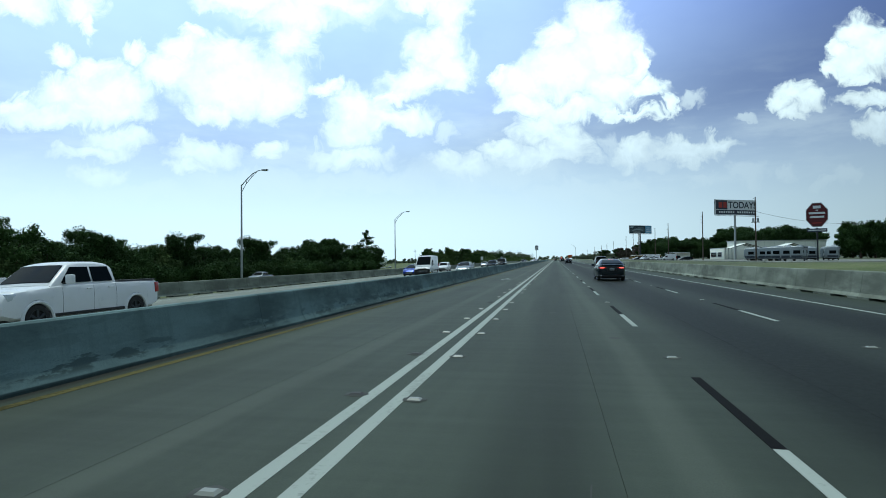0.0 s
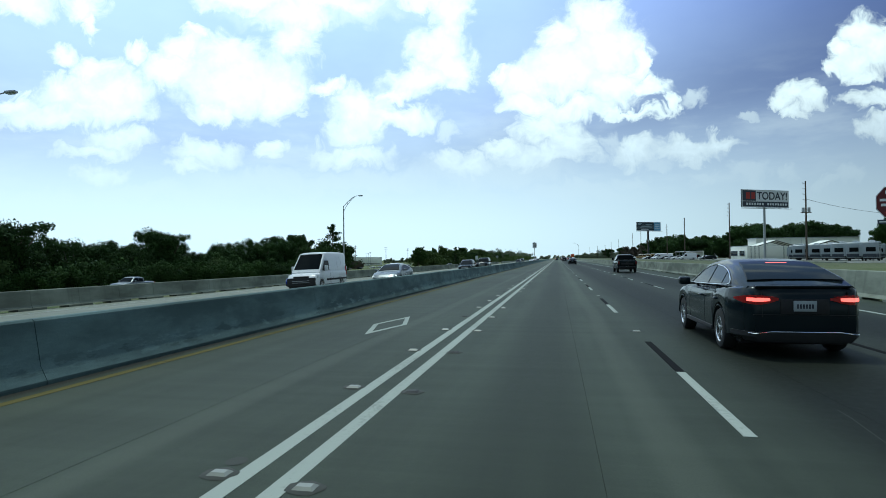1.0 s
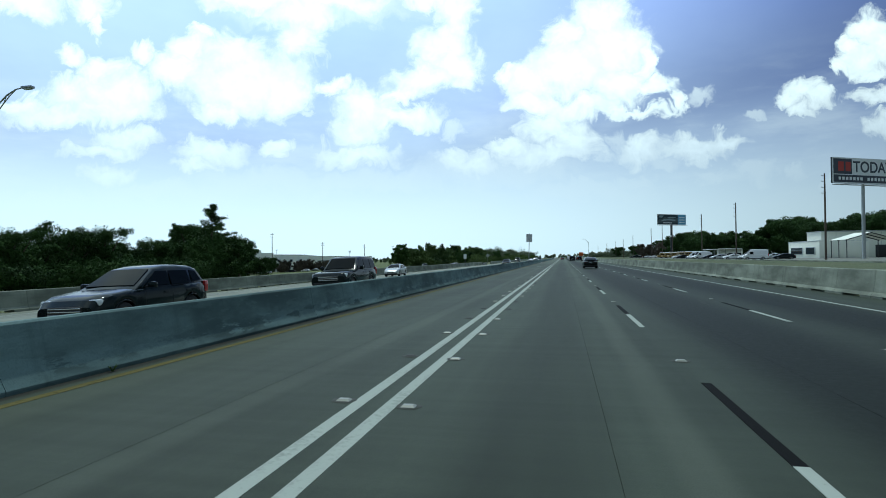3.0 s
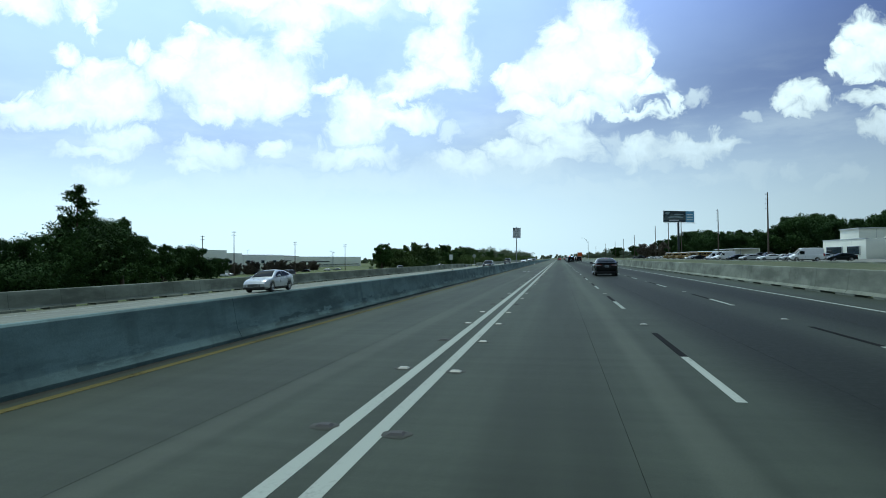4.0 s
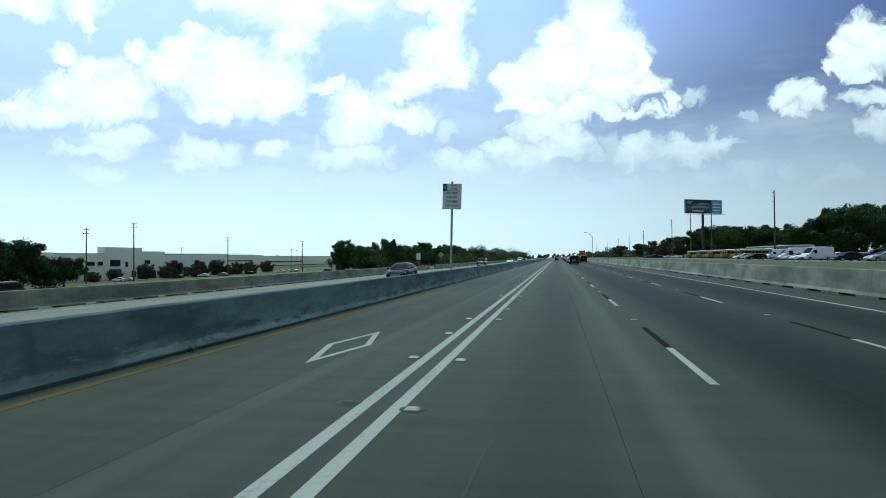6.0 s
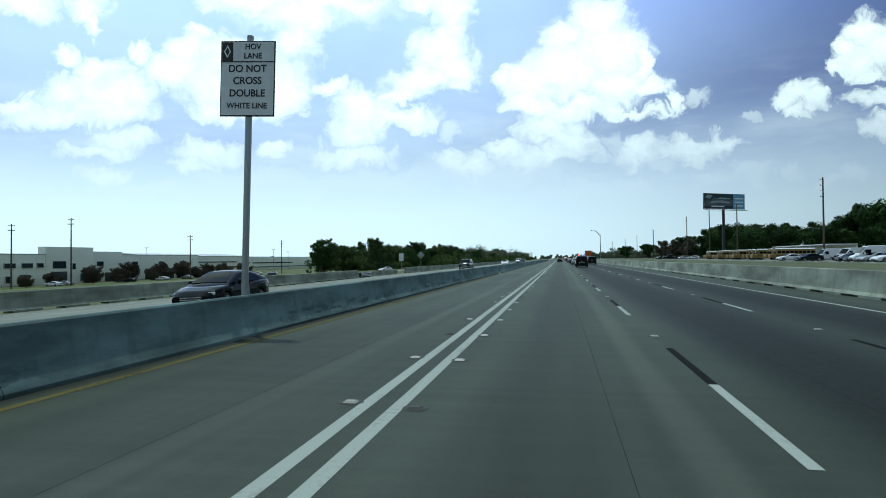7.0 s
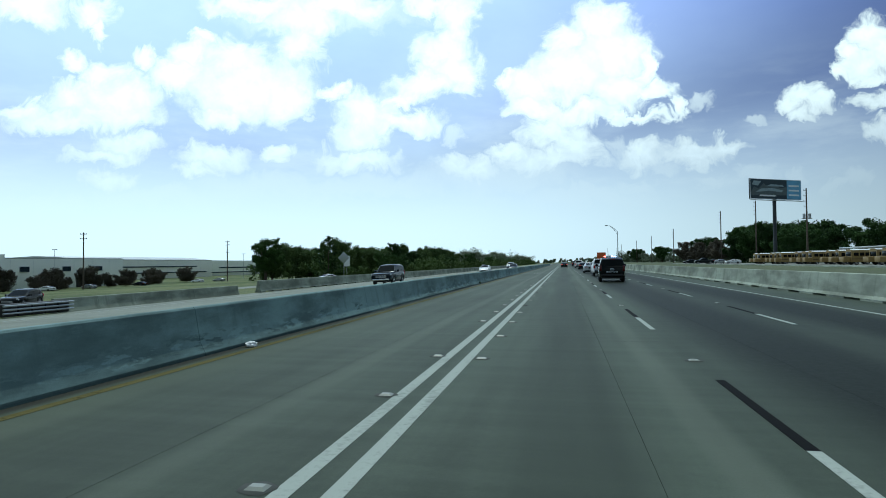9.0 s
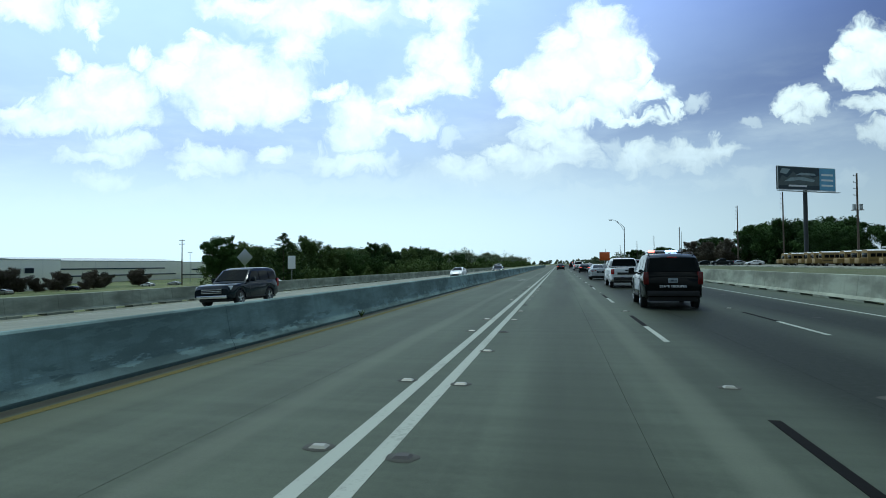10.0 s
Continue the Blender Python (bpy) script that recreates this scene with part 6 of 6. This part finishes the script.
def school_bus(x, y, turn):
    top = root("school_bus", "parked yellow school bus with white roof", "bus", pose(x, y, land(x) + 0.04, 0, 0, turn), "parked school buses")
    W2, L = 1.22, 9.4
    prof = [(-W2, 0.55), (W2, 0.55), (W2, 2.45), (W2 * 0.9, 2.85), (W2 * 0.5, 3.05), (-W2 * 0.5, 3.05), (-W2 * 0.9, 2.85), (-W2, 2.45)]
    part("body", extrude_y(bmesh.new(), prof, -2.4, L - 2.4), P_YELLOW, top)
    part("roof", extrude_y(bmesh.new(), [(-W2 * 0.88, 2.87), (W2 * 0.88, 2.87), (W2 * 0.5, 3.09), (-W2 * 0.5, 3.09)], -2.38, L - 2.42), P_BUSWHITE, top)
    hood = boxed(-0.95, 0.95, L - 2.42, L - 1.1, 0.55, 1.55, 0.12)
    part("hood", hood, P_YELLOW, top)
    for side in (1, -1):
        for k in range(9):
            yy = -2.1 + k * 0.98
            part("side_window", boxed(*sorted((side * (W2 - 0.05), side * (W2 + 0.012))), yy, yy + 0.82, 1.75, 2.38, 0.02), M_GLASS, top)
        part("rub_rail", boxed(*sorted((side * (W2 - 0.05), side * (W2 + 0.02))), -2.3, L - 2.5, 1.1, 1.2, 0.01), M_UNDER, top)
        for yy in (0.0, 6.1):
            wheel(top, side * 1.05, yy, 0.48, "six", side)
    part("windscreen", boxed(-1.0, 1.0, L - 2.42, L - 2.385, 1.65, 2.5, 0.03), M_GLASS, top)
    part("rear_window", boxed(-0.8, 0.8, -2.415, -2.38, 1.7, 2.45, 0.03), M_GLASS, top)
    return top


bus = school_bus(64.0, 376.0, 90)
for k in range(1, 13):
    copy_thing(bus, pose(64.0 + 0.8 * math.sin(k * 2.1), 376.0 + 6.0 * k, land(64) + 0.04, 0, 0, 88 + 5 * math.sin(k * 1.3)))
cp = root("bus_canopy", "long white flat canopy roof over the bus yard", "canopy", pose(86, 430, land(86) + 0.04))
part("roof_sheet", boxed(-4, 4, -24, 24, 4.3, 4.6, 0.05), P_BUSWHITE, cp)
for k in range(5):
    part("post", tube(bmesh.new(), [(-3.5, -22 + k * 11, 0), (-3.5, -22 + k * 11, 4.3)], [0.12, 0.12], 7), M_STEEL, cp)
part("back_wall", boxed(3.7, 4.0, -24, 24, 0, 4.3), M_WALL, cp)


P_RVGREY = paint("caravan_grey_print", (0.05, 0.06, 0.075), 0.4, 0.0)
P_RVBODY = paint("caravan_white", (0.34, 0.38, 0.4), 0.35, 0.0)


def caravan(x, y, turn, length, label):
    """A tall touring caravan: raised nose, slide-out, awning, printed bands and dark windows."""
    top = root("caravan", label, "caravan", pose(x, y, land(x) + 0.04, 0, 0, turn), "parked caravans")
    L = length / 2
    side_view = [(-L, 0.62), (L - 2.2, 0.62), (L - 2.0, 1.3), (L - 0.2, 1.3), (L, 1.9), (L - 0.25, 3.3), (L - 0.9, 3.72), (-L + 0.2, 3.6), (-L, 3.4)]
    bm = bmesh.new()
    loft(bm, [[(xx, yy, zz) for yy, zz in side_view] for xx in (-1.22, 1.22)])
    bmesh.ops.recalc_face_normals(bm, faces=bm.faces[:])
    bmesh.ops.bevel(bm, geom=bm.edges[:], offset=0.06, segments=2, profile=0.5, affect="EDGES")
    body = part("body", bm, P_RVBODY, top)
    part("skirt", boxed(-1.12, 1.12, -L + 0.3, L - 2.4, 0.38, 0.66, 0.05), M_UNDER, top)
    for side in (1, -1):
        part("lower_band", boxed(*sorted((side * 1.15, side * 1.229)), -L + 0.15, L - 2.3, 0.72, 1.22), P_RVGREY, body, "grey printed band")
        part("upper_band", boxed(*sorted((side * 1.15, side * 1.229)), -L + 0.15, L - 0.6, 2.85, 2.98), P_RVGREY, body)
        for f in (-0.36, 0.3):
            part("window", boxed(*sorted((side * 1.15, side * 1.24)), f * length - 0.6, f * length + 0.6, 1.85, 2.65, 0.04), M_GLASS, body)
        for yy in (-0.9, 0.0):
            wheel(top, side * 1.05, yy, 0.38, "six", side)
    part("door", boxed(1.15, 1.236, 0.16 * length - 0.35, 0.16 * length + 0.35, 0.75, 2.75, 0.04), P_RVGREY, body)
    out = part("slide_out", boxed(-1.85, -1.15, -0.24 * length, 0.1 * length, 0.95, 3.2, 0.05), P_RVBODY, top)
    part("slide_window", boxed(-1.865, -1.8, -0.2 * length, 0.02 * length, 1.8, 2.7, 0.03), M_GLASS, out)
    part("awning", tube(bmesh.new(), [(1.32, -0.3 * length, 3.3), (1.32, 0.3 * length, 3.3)], [0.11, 0.11], 8), P_RVGREY, top)
    for yy in (-1.4, 1.0):
        part("roof_unit", boxed(-0.42, 0.42, yy - 0.5, yy + 0.5, 3.6, 3.95, 0.07), P_BUSWHITE, top)
    part("rear_window", boxed(-0.75, 0.75, -L - 0.015, -L + 0.1, 1.75, 2.6, 0.04), M_GLASS, body)
    part("rear_band", boxed(-1.18, 1.18, -L - 0.01, -L + 0.1, 0.75, 1.35), P_RVGREY, body)
    part("ladder", tube(bmesh.new(), [(0.9, -L - 0.08, 0.9), (0.9, -L - 0.08, 3.7)], [0.03, 0.03], 5), M_STEEL, body)
    part("jack", tube(bmesh.new(), [(0, L - 1.0, 0.0), (0, L - 1.0, 1.35)], [0.07, 0.07], 7), M_STEEL, top)
    return top


rv_long = caravan(61.0, 150.0, -28, 9.4, "tall white parked caravan with grey printed bands")
rv_short = caravan(60.5, 155.0, -30, 7.4, "shorter white parked caravan with dark windows")
for k in range(2, 9):
    copy_thing(rv_long if k % 3 else rv_short, pose(60.8 + 1.3 * math.sin(k * 1.9), 150.0 + 4.7 * k, land(60) + 0.04, 0, 0, -30 + 7 * math.sin(k * 1.7)))
for k in range(4):
    copy_thing(rv_short if k % 2 else rv_long, pose(74.0 + 1.2 * math.sin(k * 2.3), 163.0 + 5.4 * k, land(74) + 0.04, 0, 0, -25 + 9 * math.sin(k * 1.1)))

lot = (
    (P_WHITE, "white parked saloon car in a dealer yard"), (P_SILVER, "silver parked saloon car in a dealer yard"), (P_CHAR, "charcoal parked saloon car in a dealer yard"))
lot_cars = [vehicle("pickup_truck", "dark parked pickup truck in a dealer yard", "pickup truck", pose(56, 290, land(56) + 0.04, 0, 0, 80), spec(PICKUP, group="parked yard trucks"), P_CHAR)[0],
            vehicle("cargo_van", "white parked panel van in a dealer yard", "van", pose(57, 332, land(57) + 0.04, 0, 0, 110), spec(VAN, group="parked yard vans"), P_WHITE)[0]]
lot_cars += [vehicle("sedan_car", lab, "car", pose(48, 300 + 4 * k, land(48) + 0.04, 0, 0, 100), spec(SEDAN, group="parked yard cars"), pm)[0] for k, (pm, lab) in enumerate(lot)]
rg = random.Random(8)
for k in range(26):
    x = 49 + 8 * (k % 2) + rg.uniform(-1.4, 1.4)
    y = 240 + 5.4 * k + rg.uniform(-0.8, 0.8) if k < 20 else 462 + 6 * (k - 20)
    copy_thing(lot_cars[rg.randrange(5)], pose(x, y, land(x) + 0.04, 0, 0, 95 + rg.uniform(-14, 14)))

# service-road vehicles on the oncoming side
def beside(x, y, turn=180):
    return pose(x, y, land(x) + 0.002, 0, 0, turn)


vehicle("pickup_truck", "grey pickup truck on the service road", "pickup truck", beside(-51.0, 92.0), PICKUP, P_GREY)
vehicle("sport_utility_car", "dark sport utility car on the service road", "car", beside(-51.0, 229.0), TALL, P_CHAR)
vehicle("crossover_car", "black crossover car leaving the service road", "car", beside(-50.0, 308.0, 200), CROSS, P_BLACK)
vehicle("sedan_car", "white saloon car beside orange drums", "car", beside(-53.0, 392.0, 150), SEDAN, P_WHITE)
for k, (x, y) in enumerate(((-140, 352), (-141, 357), (-140, 382), (-139, 398), (-141, 415), (-140, 436), (-141, 470), (-139, 482))):
    copy_thing(lot_cars[2 + k % 3], pose(x, y, land(x), 0, 0, 90 + 8 * math.sin(k)))
# traffic further ahead
for x, y, sp, pm, lab in ((9.0, 372.0, TALL, P_CHAR, "charcoal sport utility car in the queue ahead"),
                          (5.6, 386.0, SEDAN, P_BLACK, "black saloon car in the queue ahead"), (1.8, 430.0, SEDAN, P_CHAR, "dark saloon car far ahead in the lane"),
                          (5.5, 415.0, PICKUP, P_WHITE, "white pickup truck in the queue ahead"), (9.1, 440.0, SEDAN, P_WHITE, "white saloon car in the queue ahead"), (5.5, 470.0, TALL, P_BLACK, "black sport utility car in the queue ahead")):
    vehicle("sport_utility_car" if sp is TALL else "pickup_truck" if sp is PICKUP else "sedan_car", lab, "car", ahead(x, y), spec(sp, lit=True), pm)
for x, y, sp, pm, lab in ((-13.0, 372.0, SEDAN, P_WHITE, "white oncoming saloon car"), (-9.8, 398.0, SEDAN, P_CHAR, "charcoal oncoming saloon car"), (-13.3, 430.0, TALL, P_SILVER, "silver oncoming sport utility car")):
    vehicle("sport_utility_car" if sp is TALL else "sedan_car", lab, "car", toward(x, y), spec(sp, head_on=True), pm)

# gore: crash cushion, white barrier, drums
cc = root("crash_cushion", "dark ribbed crash cushion at the end of a barrier", "crash cushion", pose(-24.3, 282.3, land(-24.3)))
for k in range(5):
    part("rib_module", boxed(-0.3, 0.3, k * 0.75, k * 0.75 + 0.68, 0.05, 0.66, 0.05), M_UNDER, cc)
for side in (1, -1):
    for z in (0.22, 0.4, 0.58):
        part("rail", tube(bmesh.new(), [(side * 0.33, -0.1, z), (side * 0.33, 3.9, z)], [0.05, 0.05], 8), M_STEEL, cc)
gb = root("gore_barrier", "short pale concrete barrier behind the crash cushion", "barrier", pose(-25.6, 286.5, land(-25.6) - 0.05), kind="structure")
for k in range(6):
    part("barrier_segment", extrude_y(bmesh.new(), barrier_outline(0.3, 1, 0.8), k * 3.05, k * 3.05 + 3.03), M_BARRIER_B, gb, sharp=20)
P_ORANGE = plain("orange_plastic", (0.6, 0.11, 0.015), 0.5)
drum = root("traffic_drum", "orange and white traffic drum", "traffic drum", pose(-46.0, 394.0, land(-46)), "traffic drums")
for k in range(4):
    part("band", tube(bmesh.new(), [(0, 0, 0.05 + 0.24 * k), (0, 0, 0.28 + 0.24 * k)], [0.29 - 0.012 * k, 0.285 - 0.012 * k], 14), P_ORANGE if k % 2 == 0 else P_WHITE, drum)
for dx2, dy2 in ((1.2, 0.6), (2.4, 1.2), (-1.2, -0.4), (-2.4, -0.8), (-1.0, -100)):
    copy_thing(drum, pose(-46 + dx2, 394 + dy2, land(-46 + dx2)))

# roadwork sign far ahead
rw = root("roadwork_sign", "orange diamond roadwork sign far ahead", "road sign", pose(12.2, 432.0, 0.0))
part("post", tube(bmesh.new(), [(0, 0, 0), (0, 0, 3.0)], [0.06, 0.06], 7), M_STEEL, rw)
part("panel", boxed(-1.2, 1.2, -0.08, -0.04, 2.2, 4.2, 0.02), P_ORANGE, rw)
# weeds and litter along the foot of the median barrier
weed = root("weed", "small green weed growing at the foot of the median barrier", "weed", pose(-4.6, 303.6, 0))
bm = bmesh.new()
rg = random.Random(5)
for k in range(26):
    a, h = rg.uniform(0, 6.28), rg.uniform(0.05, 0.2)
    tip = Vector((math.cos(a) * h * 0.7, math.sin(a) * h * 0.9, h))
    side = Vector((-math.sin(a), math.cos(a), 0)) * 0.02
    slab(bm, [-side, side, tip + side * 0.3, tip - side * 0.3], 0.003)
part("leaf_tuft", bm, M_LEAF_C, weed)
for y, sc in ((262.5, 0.5), (190.4, 0.6), (97.0, 0.5)):
    t = copy_thing(weed, pose(-4.62, y, 0))
    t.scale = (sc, sc, sc)
bag = root("plastic_bag", "crumpled white plastic bag at the foot of the barrier", "litter", pose(-4.45, 270.2, 0.0))
bm = bmesh.new()
bmesh.ops.create_icosphere(bm, subdivisions=3, radius=0.11)
for v in bm.verts:
    v.co *= 1 + 0.45 * noise.noise(v.co * 14)
    v.co.z = max(v.co.z * 0.6 + 0.05, 0.0)
part("sheet", bm, P_SIGNWHITE, bag)

# delineators on the median barrier and an old tyre scrape along it
M_REFLECT = plain("yellow_reflector", (0.55, 0.42, 0.03), 0.4)
delin = root("delineator", "small yellow reflector on top of the median barrier", "reflector", pose(-5.2, 24.2, 0.86), "barrier reflectors")
part("bracket", boxed(-0.05, 0.05, -0.02, 0.02, 0, 0.03, 0.004), M_UNDER, delin)
part("lens", boxed(-0.03, 0.03, -0.02, 0.02, 0.02, 0.07, 0.006), M_REFLECT, delin)
for y in (85.4, 158.9, 171.0, 256.2):
    copy_thing(delin, pose(-5.2, y, 0.86))
# the scrape is a mark on the concrete, built as a thin raised tube
scrape = root("rubber_strip", "dark tyre scrape mark along the median barrier", "litter", pose(-4.86, 161.3, 0.0))
part("strip", tube(bmesh.new(), [(0.0, 0.0, 0.40), (-0.01, 0.35, 0.455), (-0.01, 0.7, 0.47), (-0.015, 1.1, 0.50), (-0.02, 1.5, 0.54)], [0.014, 0.018, 0.02, 0.014, 0.005], 6), M_RUBBER, scrape)

# patrol car fittings
M_RED_ON = lamp_glow("lit_red_beacon", (1.0, 0.1, 0.08), 9.0)
M_BLUE_ON = lamp_glow("lit_blue_beacon", (0.4, 0.5, 1.0), 11.0)
barp = part("light_bar", boxed(-0.62, 0.62, 0.62, 0.92, 1.95, 2.0, 0.015), M_UNDER, police, "roof light bar")
for k in range(6):
    x = -0.6 + k * 0.2
    part("beacon", boxed(x + 0.008, x + 0.192, 0.615, 0.925, 1.995, 2.075, 0.02), (M_RED_ON, P_SIGNWHITE, M_HEAD, M_BLUE_ON, M_BLUE_ON, P_SIGNWHITE)[k], barp)
for side in (1, -1):
    part("roof_rail", tube(bmesh.new(), [(side * 0.72, -0.7, 1.9), (side * 0.72, -0.5, 1.97), (side * 0.72, 1.2, 1.98), (side * 0.72, 1.4, 1.9)], [0.02] * 4, 6), M_UNDER, police)
    part("door_panel", boxed(*sorted((side * 0.9, side * 1.004)), 0.0, 2.0, 0.6, 1.16, 0.02), P_WHITE, police, "white front and rear door panels")
    part("cabin_panel", boxed(*sorted((side * 0.7, side * 0.79)), -0.3, 1.1, 1.76, 1.84, 0.02), P_WHITE, police)
words("STATE TROOPER", 0.115, P_SIGNWHITE, police, pose(0, -1.155, 0.8, 90, 0, 0), depth=0.004)
part("aerial", tube(bmesh.new(), [(0.4, -0.4, 1.9), (0.4, -0.45, 2.7)], [0.01, 0.005], 5), M_UNDER, police)
